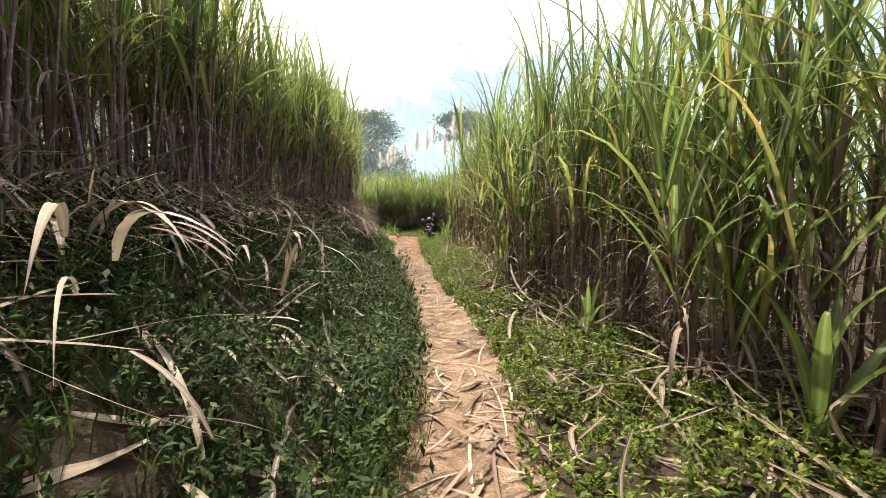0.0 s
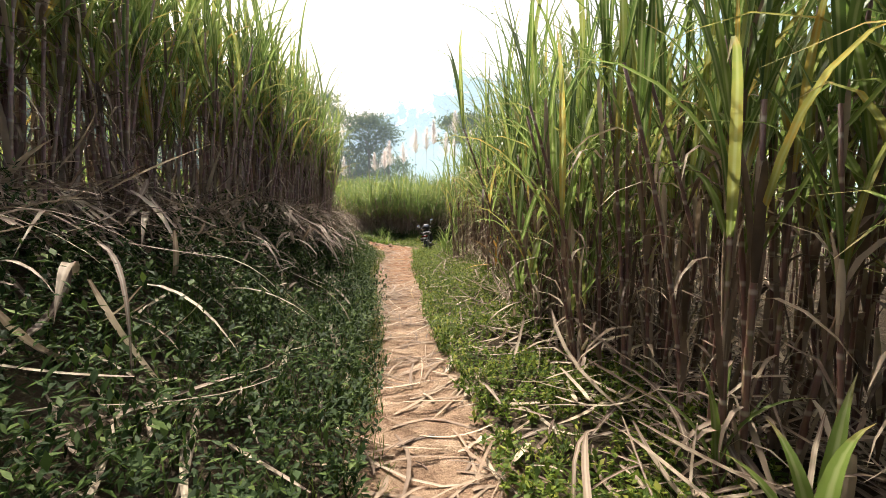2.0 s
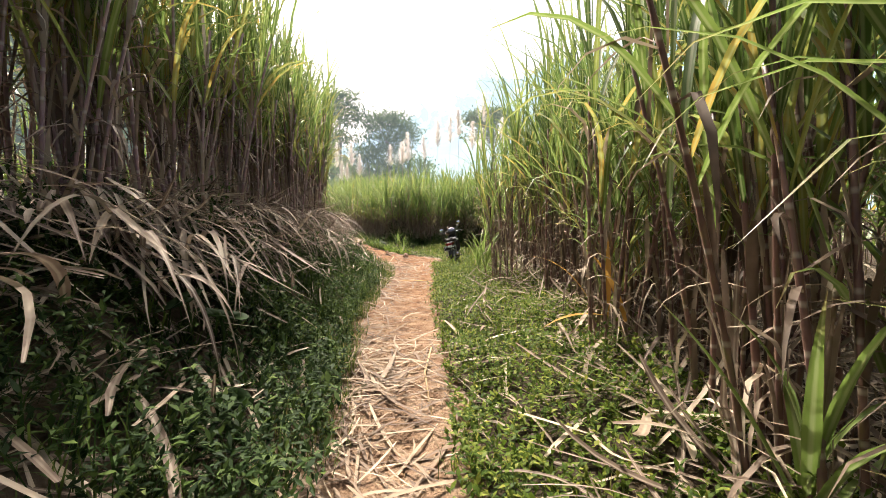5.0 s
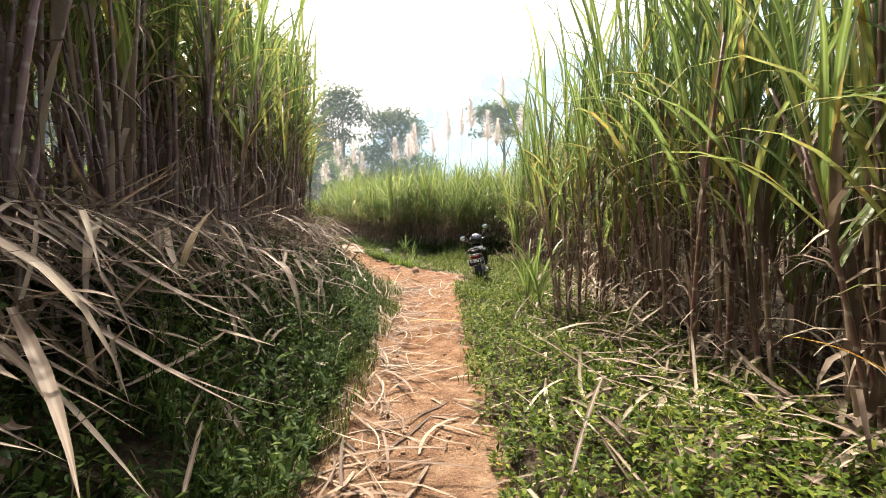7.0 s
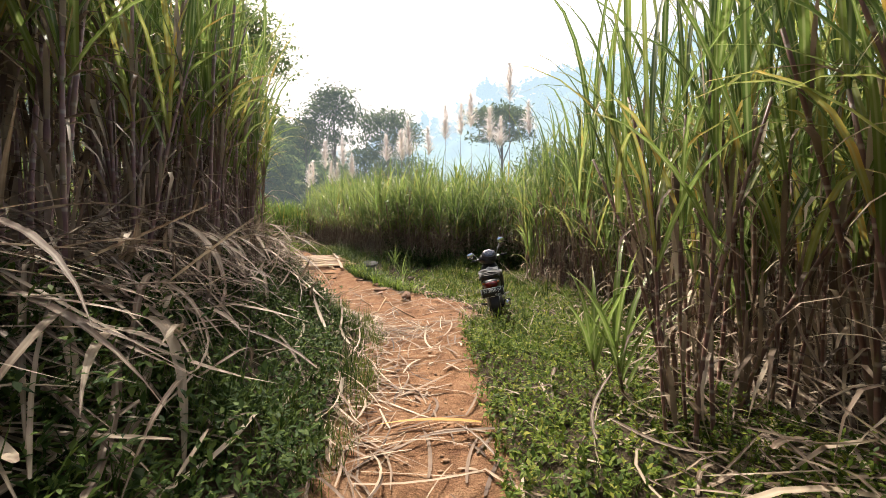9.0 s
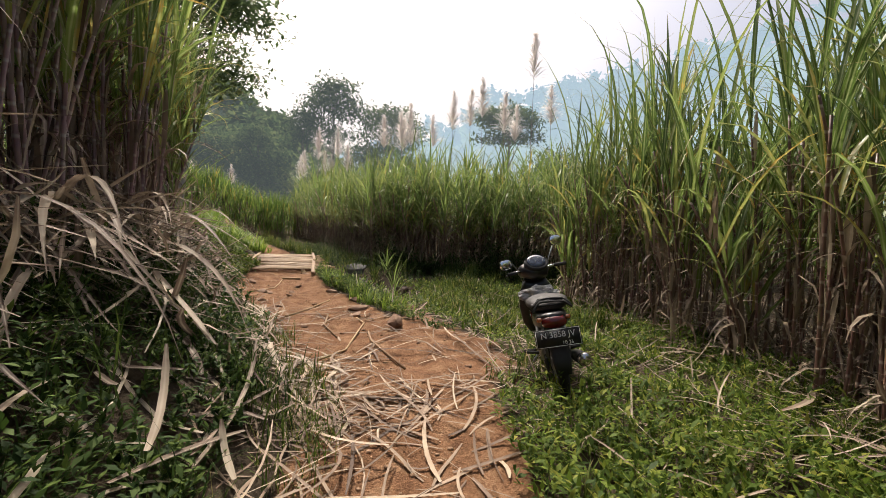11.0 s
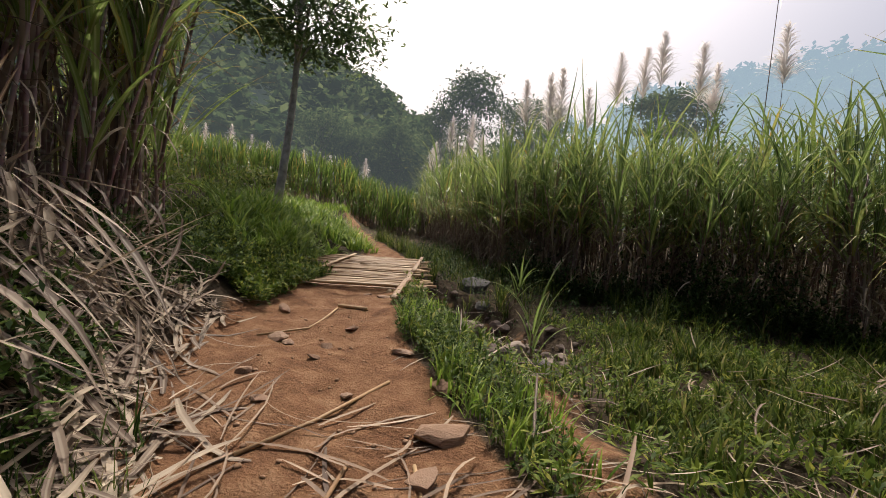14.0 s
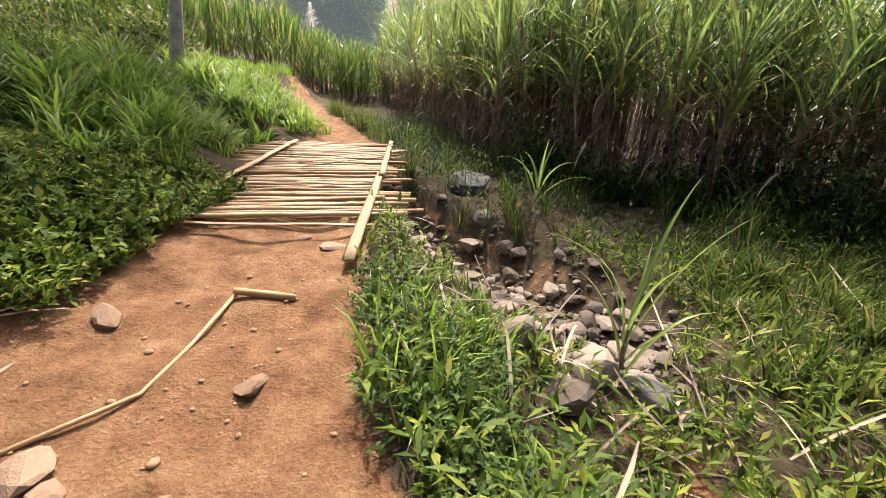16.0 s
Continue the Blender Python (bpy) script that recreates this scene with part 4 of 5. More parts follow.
for x, y, s in [(-1.5, 20.66, 0.34), (-2.15, 21.2, 0.2), (-2.4, 21.35, 0.14), (-2.68, 20.25, 0.2), (-2.3, 19.65, 0.22), (-1.93, 20.06, 0.16), (-0.97, 19.35, 0.3), (-0.86, 18.85, 0.34),
                (-1.36, 19.7, 0.22), (-2.1, 19.05, 0.16), (-1.89, 19.62, 0.12), (-1.85, 19.4, 0.12), (-1.45, 19.05, 0.12), (-1.8, 18.8, 0.12), (-2.2, 19.6, 0.14), (-1.5, 20.3, 0.12),
                (-0.41, 19.7, 0.16), (-0.83, 18.5, 0.2), (-1.3, 18.1, 0.1), (-0.75, 19.9, 0.24), (0.3, 16.9, 0.08), (0.55, 17.4, 0.09), (-0.1, 17.5, 0.07), (-1.66, 20.9, 0.24), (-1.55, 21.2, 0.2)]:
    stone(x, y, s, sg.uniform(0.3, 0.5), 0.4, PATH_STONES[int(sg.integers(0, 10))], label="half-buried reddish stone in the earth path", group="stones in the path")
for x, y, s in [(-1.11, 22.0, 0.42), (-0.4, 20.95, 0.42), (-0.85, 20.45, 0.32), (-1.06, 20.75, 0.3), (-0.72, 20.75, 0.32), (-0.95, 20.98, 0.24), (-1.3, 21.3, 0.3), (-0.6, 21.4, 0.3), (-1.6, 22.6, 0.36), (-0.3, 21.6, 0.3), (-1.85, 22.2, 0.3)]:
    stone(x, y, s, 0.6, 0.25, label="rounded grey boulder in the dry creek bed", group="creek stones")
n_st = 0
while n_st < 262:
    u = sg.uniform(0.25, 1.0) * 4
    i = min(int(u), 3)
    a, b = np.array(CREEK[i]), np.array(CREEK[i + 1])
    if i == 0:
        continue
    p = a + (b - a) * (u - i) + sg.normal(0, 0.4, 2)
    if creek_cut(np.array([p[0]]), np.array([p[1]]))[0] < 0.06 or abs(p[0] - np.interp(p[1], PY, PX)) < 0.35:
        continue
    stone(p[0], p[1], float(np.clip(sg.lognormal(-2.0, 0.38), 0.07, 0.28)), sg.uniform(0.5, 0.8), 0.2, label="grey-brown cobble in the dry creek bed", group="creek stones")
    n_st += 1
boulder = stone_mesh(333)
boulder.materials.clear()
boulder.materials.append(DARK_ROCK)
stone(-1.75, 24.35, 1.0, 0.42, 0.2, boulder, "large dark smooth boulder beside the bridge", z=-0.1, turn=0.4)
stone(-1.45, 23.6, 0.5, 0.5, 0.2, boulder, "dark boulder in the shaded creek bed", z=-0.25, turn=1.4)
stone(-0.4, 20.75, 0.42, 0.5, 0.2, boulder, "dark flat stone at the creek's edge")


def pebbles():
    g = np.random.default_rng(23)
    bm = bmesh.new()
    bmesh.ops.create_icosphere(bm, subdivisions=1, radius=0.5)
    bv = np.array([v.co[:] for v in bm.verts])
    bf = np.array([[v.index for v in f.verts] for f in bm.faces])
    bm.free()
    out = []
    for _ in range(1500):
        if g.uniform() < 0.8:
            y = g.uniform(8, 21)
            x = np.interp(y, PY, PX) + g.normal(0, 0.5) * np.interp(y, PY, PW)
        else:
            i = int(g.integers(1, 4))
            p = np.array(CREEK[i]) + (np.array(CREEK[i + 1]) - np.array(CREEK[i])) * g.uniform() + g.normal(0, 0.4, 2)
            x, y = p
        s = 0.005 + 0.035 * g.uniform() ** 4
        v = bv * (s * g.uniform(0.7, 1.3), s * g.uniform(0.7, 1.3), s * 0.6) * g.uniform(0.85, 1.15, (len(bv), 1))
        out.append((v + (x, y, flat(x, y) + s * 0.12), bf))
    stuff("gravel", joined(out), CLOD, "small loose stones and clods on the earth", "gravel")
    out = []
    while len(out) < 1500:
        i = int(g.integers(1, 4))
        x, y = np.array(CREEK[i]) + (np.array(CREEK[i + 1]) - np.array(CREEK[i])) * g.uniform() + g.normal(0, 0.38, 2)
        if creek_cut(np.array([x]), np.array([y]))[0] < 0.05:
            continue
        s = g.uniform(0.025, 0.075)
        v = bv * (s * g.uniform(0.7, 1.3), s * g.uniform(0.7, 1.3), s * 0.65) * g.uniform(0.8, 1.2, (len(bv), 1))
        out.append((v + (x, y, flat(x, y) + s * 0.15), bf))
    stuff("creek_gravel", joined(out), ROCK, "small cobbles filling the dry creek bed", "gravel", smooth=False)


pebbles()


# ---- bamboo bridge ----
def bamboo_rod(a, b, r, g, sides=8, squash=0.7, sag=0.0):
    n = 9
    s = np.linspace(0, 1, n)
    a, b = np.array(a, float), np.array(b, float)
    pts = a + (b - a) * s[:, None] + g.normal(0, 0.003, (n, 3))
    pts[:, 2] -= sag * 4 * s * (1 - s)
    rad = r * (1 + 0.06 * np.sin(s * 25 + g.uniform(0, 6)))
    v, f = tube(pts, rad, sides)
    mid = np.repeat(pts[:, 2], sides)
    v[: n * sides, 2] = mid + (v[: n * sides, 2] - mid) * squash
    return v, f


def build_bridge():
    g = np.random.default_rng(41)
    root = tagged(new("bamboo_bridge"), "foot bridge of split bamboo slats laid over the dry creek", "bridge")
    near, far = np.array((-2.72, 21.42, 0.285)), np.array((-3.85, 25.0, 0.28))
    axis = (far - near) / np.linalg.norm(far - near)
    for off in (-0.55, 0.0, 0.5):
        side = np.array((0.9, 0.43, 0)) * off
        part("bearer", bamboo_rod(near + side - axis * 0.05 - (0, 0, 0.1), far + side + axis * 0.35 - (0, 0, 0.1), 0.04, g, 8, 1.0), BAMBOO, root)
    count = 52
    for i in range(count):
        u = (i + 0.5) / count
        c = near + (far - near) * u
        a = radians(25 + g.normal(0, 1.6))
        d = np.array((math.cos(a), math.sin(a), 0))
        hl, hr = 0.9 + g.uniform(-0.08, 0.1), 0.84 + g.uniform(-0.12, 0.22)
        z = np.array((0, 0, 0.012 + g.uniform(0, 0.012)))
        part("slat", bamboo_rod(c - d * hl + z + (0, 0, g.normal(0, 0.008)), c + d * hr + z + (0, 0, g.normal(0, 0.008)), g.uniform(0.017, 0.027), g, 8, 0.7), BAMBOO, root)
    for a, b, r in [((-1.93, 20.9, 0.3), (-2.45, 23.0, 0.345), 0.036), ((-2.38, 22.8, 0.36), (-3.05, 25.3, 0.35), 0.034), ((-3.28, 21.4, 0.36), (-4.2, 24.6, 0.35), 0.035), ((-3.3, 23.0, 0.36), (-2.6, 24.5, 0.355), 0.03), ((-3.45, 21.0, 0.3), (-1.95, 21.5, 0.31), 0.022)]:
        part("binding_pole", bamboo_rod(a, b, r, g, 8, 0.22), BAMBOO, root, "flattened split bamboo pole across the slats")


build_bridge()


def stick(points, r, label, mat=BAMBOO):
    pts = np.array([(x, y, flat(x, y) + r * 0.8 + z) for x, y, z in points])
    ob = part("cane_stick", tube(pts, r, 8), mat)
    return tagged(ob, label, "stick")


stick([(-2.33, 20.56, 0.02), (-2.2, 20.57, 0.0), (-2.05, 20.58, 0.0)], 0.017, "short snapped pale cane piece on the path")
stick([(-2.33, 20.56, 0.01), (-2.27, 20.2, 0.0), (-2.25, 19.95, 0.0), (-2.45, 19.6, 0.0)], 0.008, "long bent straw stem on the path")
stick([(-0.9, 17.75, 0.0), (-1.1, 18.1, 0.01), (-1.15, 18.5, 0.0)], 0.009, "thin dry cane stem on the path")
stick([(-0.2, 16.9, 0.0), (-0.55, 17.6, 0.01), (-0.62, 17.95, 0.0)], 0.01, "thin dry cane stem on the path")
stick([(-1.0, 16.9, 0.0), (-0.75, 17.4, 0.0), (-0.7, 18.2, 0.01), (-0.9, 18.6, 0.0)], 0.009, "curved dry cane stem on the path")
stick([(-1.6, 18.4, 0.0), (-1.45, 18.75, 0.0), (-1.3, 19.3, 0.0)], 0.01, "thin dry cane stem on the path")
stick([(0.2, 8.6, 0.0), (0.16, 9.2, 0.02), (0.22, 9.9, 0.0)], 0.009, "long thin dry stem beside the path")


def lone_leaf(x, y, az, long, wide, mat, label, el=6, bend=10, z=0.02, category="leaf"):
    v, f = ribbons([(x, y, flat(x, y) + z)], radians(az), radians(el), radians(bend), long, wide, 9, 0.25, 0.3)
    v[:, 2] = np.maximum(v[:, 2], height(v[:, 0], v[:, 1]) + 0.012)
    ob = part("leaf_blade", (v, f), mat)
    return tagged(ob, label, category)


lone_leaf(0.3, 13.69, 178, 0.7, 0.045, YELLOW_LEAF, "fallen yellow-green cane blade across the path")
lone_leaf(-0.2, 8.9, 75, 0.9, 0.04, STRAW, "long pale dry blade on the path")
for x, y, az, el, bd in [(1.55, 8.9, 100, 60, 40), (1.5, 9.1, 60, 75, 20), (1.6, 9.3, 200, 10, 30), (1.7, 10.0, 150, 55, 60)]:
    lone_leaf(x, y, az, 0.7, 0.05, YELLOW_LEAF, "bright yellow withering cane blade beside the stalks", el, bd, 0.3)


# ---- young shoots and broad leaves ----
def shoot(x, y, tall, blades, long, wide, seed, label):
    g = np.random.default_rng(seed)
    root = tagged(new("cane_shoot"), label, "sugarcane shoot")
    root.location = (x, y, flat(x, y))
    pts, rod = cane_stalk((0, 0, -0.05), g.uniform(0, 6), 0.06, tall, 0.014, 6)
    part("stalk", rod, STALK, root)
    n = len(pts)
    for i in range(blades):
        u = 0.35 + 0.65 * i / max(blades - 1, 1)
        b = [np.interp(u * (n - 1), np.arange(n), pts[:, k]) for k in range(3)]
        ribbed(part("leaf_blade", ribbons([b], i * 2.5 + g.normal(0, 0.3), radians(55 + 27 * u + g.normal(0, 5)), radians(g.uniform(25, 100)), long * g.uniform(0.75, 1.15), wide, 9, 0.35, g.normal(0, 0.2), power=1.8), CANE_LEAF, root), 9)
    return root


shoot(-0.52, 20.85, 0.42, 9, 0.72, 0.026, 1, "slender young cane shoot with arching blades at the creek")
shoot(1.6, 1.75, 0.3, 8, 1.05, 0.07, 2, "bright green young cane shoot beside the path")
shoot(1.3, 3.6, 0.22, 6, 0.55, 0.06, 3, "short bright young cane shoot in the weeds")
shoot(1.36, 4.1, 0.2, 5, 0.5, 0.045, 4, "short bright young cane shoot in the weeds")
shoot(1.4, 7.3, 0.35, 8, 0.8, 0.05, 5, "bright green young cane shoot before the stalks")
shoot(1.35, 6.6, 0.4, 8, 0.9, 0.05, 6, "bright green young cane shoot before the stalks")
shoot(1.3, 13.9, 0.5, 9, 1.0, 0.045, 7, "fresh yellow-green cane shoots at the clump's foot")
shoot(1.2, 14.1, 0.4, 8, 0.9, 0.045, 8, "fresh yellow-green cane shoots at the clump's foot")
for i, (x, y) in enumerate([(-3.35, 19.3), (-3.6, 19.75), (-3.9, 20.1), (-4.3, 20.3), (-4.8, 20.4), (-3.2, 18.9)]):
    shoot(x, y, 1.7, 15, 1.25, 0.042, 20 + i, "bushy cane with long drooping blades at the row's end")
shoot(-0.95, 23.6, 0.3, 8, 0.7, 0.035, 9, "young cane shoot at the dark field's edge")


def broad_leaf(x, y, z, size, az, tilt, label):
    """A heart-shaped leaf on a bent stem."""
    root = tagged(new("taro_plant"), label, "taro")
    root.location = (x, y, flat(x, y))
    n = 20
    th = np.linspace(0, 2 * np.pi, n, endpoint=False)
    r = size * (0.62 - 0.28 * np.cos(th) + 0.18 * np.abs(np.sin(th)) ** 0.5 * (np.cos(th) > -0.2))
    notch = np.exp(-((np.angle(np.exp(1j * (th - np.pi)))) / 0.25) ** 2)
    ring = np.stack([-r * np.cos(th) * (1 - 0.0 * notch), r * np.sin(th) * 0.8, 0.04 * size * np.sin(3 * th)], -1)
    v = np.concatenate([[[size * 0.1, 0, -0.06 * size]], ring * 0.5 + (0.05 * size, 0, -0.02), ring])
    f = []
    for j in range(n):
        k = (j + 1) % n
        f += [(1 + j, 1 + k, 1 + n + k, 1 + n + j)]
    f += [(0, 1 + j, 1 + (j + 1) % n, 1 + (j + 2) % n) for j in range(0, n, 2)]
    rot = np.array(Euler((0, radians(tilt), radians(az))).to_matrix())
    part("leaf", (v @ rot.T + (0, 0, z), np.array(f)), WEED_SHADED, root)
    part("stem", tube([(0, 0, -0.02), (0.02, 0, z * 0.6), (0, 0, z)], 0.008, 6), WEED_SHADED, root)


broad_leaf(-1.13, 8.4, 0.28, 0.2, 215, 24, "broad heart-shaped taro leaf among the weeds")
broad_leaf(-0.98, 8.45, 0.3, 0.17, 20, 15, "broad heart-shaped taro leaf among the weeds")
broad_leaf(-0.75, 8.0, 0.22, 0.16, 300, 15, "broad heart-shaped taro leaf among the weeds")
broad_leaf(-1.7, 10.6, 0.25, 0.16, 250, 20, "broad heart-shaped taro leaf among dry blades")


# ---- plumes of flowering grass ----
def plume(x, y, top, long=0.75, seed=0, label="tall flowering reed with a pale feathery plume"):
    g = np.random.default_rng(seed)
    z0 = flat(x, y)
    root = tagged(new("reed_plume"), label, "reed", "flowering reeds")
    root.location = (x, y, z0)
    t = top - z0
    bend = g.normal(0, 0.12)
    s = np.linspace(0, 1, 7)
    pts = np.stack([bend * s ** 2, 0 * s, t * s], -1)
    part("stem", tube(pts, np.linspace(0.012, 0.005, 7), 5), STALK, root)
    n = 260
    u = np.sort(g.uniform(0, 1, n))
    b = np.stack([bend * (1 - long / t * (1 - u)) ** 2, 0 * u, t - long * (1 - u)], -1)
    sz = long * 0.5 * (1 - 0.78 * u)
    part("plume", ribbons(b, g.uniform(0, 6.28, n), np.radians(g.uniform(35, 75, n)), np.radians(g.uniform(30, 120, n)), sz * g.uniform(0.6, 1.2, n), 0.008 + 0.016 * long + 0 * u, 4, 0.0, 0.0, "leaf"), PLUME, root, "pale pinkish feathery plume")


for i, (x, y, z, ln) in enumerate([(-6.6, 40, 6.9, 1.6), (-5.3, 40, 7.0, 1.6), (-7.4, 40, 5.5, 1.3), (-6.2, 40, 5.5, 1.3), (-4.8, 40, 6.0, 1.4), (-8.0, 41, 5.4, 1.3), (-5.7, 39.5, 5.3, 1.2), (-0.66, 30, 5.8, 1.3), (-1.1, 30.5, 5.4, 1.1),
                                    (1.03, 32, 7.0, 1.4), (1.72, 32, 7.1, 1.3), (2.3, 32, 7.6, 1.4), (2.84, 30, 6.4, 1.3), (2.94, 26, 6.8, 1.1), (-1.43, 28, 4.8, 0.9), (-0.87, 28, 4.95, 0.9), (3.4, 31, 6.2, 1.2), (4.4, 29, 6.4, 1.2), (0.3, 33, 6.2, 1.2),
                                    (-28.8, 42, 7.7, 1.3), (-25, 42, 6.7, 1.2), (-22.8, 42, 6.7, 1.3), (-21.1, 42, 6.0, 1.2), (-19.8, 42, 5.6, 1.2), (-27, 42, 7.2, 1.1), (-17.5, 43, 5.3, 1.2), (-15.5, 43, 5.0, 1.2), (-13.0, 43, 4.9, 1.2)]):
    plume(x, y, z, ln * 1.2, 500 + i)


# ---- trees ----
def tree(x, y, tall, crown_lo, spread_r, trunk_r, seed, leaf, clusters, per, label, flat_top=0.6, fork=0.5, lean=(0.0, 0.0), name="tree", mat=None, bark=None):
    """A tapered trunk with limbs, and a crown of many leaf clusters with gaps."""
    g = np.random.default_rng(seed)
    root = tagged(new(name), label, "tree")
    root.location = (x, y, flat(x, y) - 0.05)
    s = np.linspace(0, 1, 9)
    trunk = np.stack([lean[0] * s + 0.12 * np.sin(2.5 * s), lean[1] * s + 0.08 * np.sin(4 * s), tall * 0.86 * s], -1)
    part("trunk", tube(trunk, trunk_r * (1 - 0.8 * s) + 0.01, 9), bark or BARK, root)
    limbs, tips = [], []
    for i in range(clusters):
        u = g.uniform(fork, 1.0)
        b = np.array([np.interp(u * 8, np.arange(9), trunk[:, k]) for k in range(3)])
        az = g.uniform(0, 6.28)
        zt = crown_lo + (tall - crown_lo) * g.uniform(0.0, 1.0) ** 0.8
        k = (zt - crown_lo) / (tall - crown_lo)
        r = spread_r * math.sqrt(g.uniform(0.08, 1)) * (math.sin(math.pi * (0.18 + 0.72 * k)) ** 0.7 if flat_top < 1 else 1 - 0.4 * abs(k - 0.6))
        tip = np.array([lean[0] + r * math.cos(az), lean[1] + r * math.sin(az), zt])
        b[2] = min(b[2], zt - 0.15 * r)
        mid = (b + tip) / 2 + (0, 0, 0.12 * r)
        limbs.append((tube([b, mid, tip], [trunk_r * 0.28, trunk_r * 0.16, trunk_r * 0.05], 5)))
        tips.append(tip)
    for v, f in limbs[:: max(1, len(limbs) // 14)]:
        part("limb", (v, f), bark or BARK, root)
    tips = np.array(tips)
    k = len(tips) * per
    c = np.repeat(tips, per, 0)
    blob = spread_r * 0.2
    c = c + g.normal(0, 1, (k, 3)) * (blob, blob, blob * flat_top)
    ln = leaf * g.uniform(0.6, 1.3, k)
    part("crown", ribbons(c, g.uniform(0, 6.28, k), np.radians(g.normal(5, 30, k)), np.radians(g.normal(35, 20, k)), ln, ln * 0.5, 2, 0.0, 0.0, "leaf"), mat or TREE_LEAF, root, "dark green leaves in loose clumps")
    return root


tree(-6.9, 25.75, 7.4, 3.9, 2.1, 0.1, 61, 0.19, 130, 80, "slender tree with a pale trunk and airy crown", 0.45, 0.45, (0.25, 0.1))
tree(-9.8, 24.3, 1.3, 0.2, 1.2, 0.05, 70, 0.12, 60, 60, "low yellowish-green bush on the grassy mound", 0.6, 0.1, name="bush", mat=GRASS)
tree(-11.6, 26.0, 1.4, 0.2, 1.4, 0.05, 71, 0.12, 60, 60, "low yellowish-green bush on the grassy mound", 0.6, 0.1, name="bush", mat=GRASS)
tree(-8.3, 26.6, 1.0, 0.2, 0.9, 0.05, 72, 0.12, 50, 50, "low dark green bush under the slender tree", 0.6, 0.1, name="bush", mat=GRASS)


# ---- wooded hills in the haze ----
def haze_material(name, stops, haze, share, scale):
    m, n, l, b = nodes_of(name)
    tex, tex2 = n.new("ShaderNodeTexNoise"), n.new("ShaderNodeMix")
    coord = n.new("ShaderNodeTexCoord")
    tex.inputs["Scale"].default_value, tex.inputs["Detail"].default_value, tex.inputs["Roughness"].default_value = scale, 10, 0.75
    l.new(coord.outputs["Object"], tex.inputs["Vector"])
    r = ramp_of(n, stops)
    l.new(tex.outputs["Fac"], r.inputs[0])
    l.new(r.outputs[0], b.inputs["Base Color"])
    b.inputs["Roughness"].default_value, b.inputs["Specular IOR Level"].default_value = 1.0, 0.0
    # The haze is an even glow of its own colour mixed into the surface.
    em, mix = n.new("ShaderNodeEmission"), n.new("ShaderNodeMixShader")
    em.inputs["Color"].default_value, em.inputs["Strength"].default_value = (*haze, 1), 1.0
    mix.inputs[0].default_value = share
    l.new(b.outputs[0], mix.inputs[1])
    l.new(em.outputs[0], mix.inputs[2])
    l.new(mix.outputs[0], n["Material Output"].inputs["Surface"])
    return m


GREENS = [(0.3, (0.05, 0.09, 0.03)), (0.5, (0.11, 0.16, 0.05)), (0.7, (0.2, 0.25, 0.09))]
HILL_NEAR = haze_material("hazy_wooded_slope", GREENS, (0.5, 0.58, 0.6), 0.16, 0.12)
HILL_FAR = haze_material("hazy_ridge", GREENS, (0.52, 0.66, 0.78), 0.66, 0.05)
WOODS = leaf_material("hazy_woods", [(0.0, (0.03, 0.055, 0.022)), (0.5, (0.065, 0.095, 0.035)), (1.0, (0.14, 0.17, 0.065))], 0.5, 0.9, 0.3, 0.0)


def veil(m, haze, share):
    """Lays the distance's haze over a material of the backdrop, as emission mixed into it."""
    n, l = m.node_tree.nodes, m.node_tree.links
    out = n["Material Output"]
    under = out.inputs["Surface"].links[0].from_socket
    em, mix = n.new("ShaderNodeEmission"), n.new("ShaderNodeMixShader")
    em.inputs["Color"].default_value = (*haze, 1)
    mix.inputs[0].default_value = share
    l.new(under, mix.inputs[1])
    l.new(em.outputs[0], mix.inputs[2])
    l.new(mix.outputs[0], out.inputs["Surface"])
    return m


# Far leaves and bark glow faintly, painting in the haze before them.
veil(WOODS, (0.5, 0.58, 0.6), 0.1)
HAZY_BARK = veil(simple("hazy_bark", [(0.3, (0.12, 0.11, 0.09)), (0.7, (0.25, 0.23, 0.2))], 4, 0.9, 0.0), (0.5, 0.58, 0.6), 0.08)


def ridge(name, azs, els, foot, crest, mat, label, seed, bumps):
    """A hill as a sheet from its foot to its crest, given the height of the skyline at each heading."""
    g = np.random.default_rng(seed)
    a = np.arange(azs[0], azs[-1] + 0.01, 0.5)
    e = np.interp(a, azs, els)
    rows = 26
    s = np.linspace(0, 1.15, rows)
    aa, ss = np.meshgrid(np.radians(a), s)
    d = foot + (crest - foot) * ss
    top = crest * np.tan(np.radians(e))[None]
    base = height(-np.sin(aa) * foot, np.cos(aa) * foot) - 1.5
    z = base + (top - base) * np.where(ss <= 1, smooth01(ss) * 0.5 + ss * 0.5, 1 - (ss - 1) * 1.5)
    z = z + bumps * ss * (np.sin(aa * 31) + 0.7 * np.sin(aa * 57 + 3 * ss))
    v = np.stack([-np.sin(aa) * d, np.cos(aa) * d + 12, z], -1).reshape(-1, 3)
    nx = len(a)
    i, j = np.meshgrid(np.arange(nx - 1), np.arange(rows - 1))
    k = (j * nx + i).ravel()
    ob = tagged(new(name, mesh_of(name, v, np.stack([k, k + 1, k + nx + 1, k + nx], -1), mat)), label, "hill", kind="structure")
    return v.reshape(rows, nx, 3)


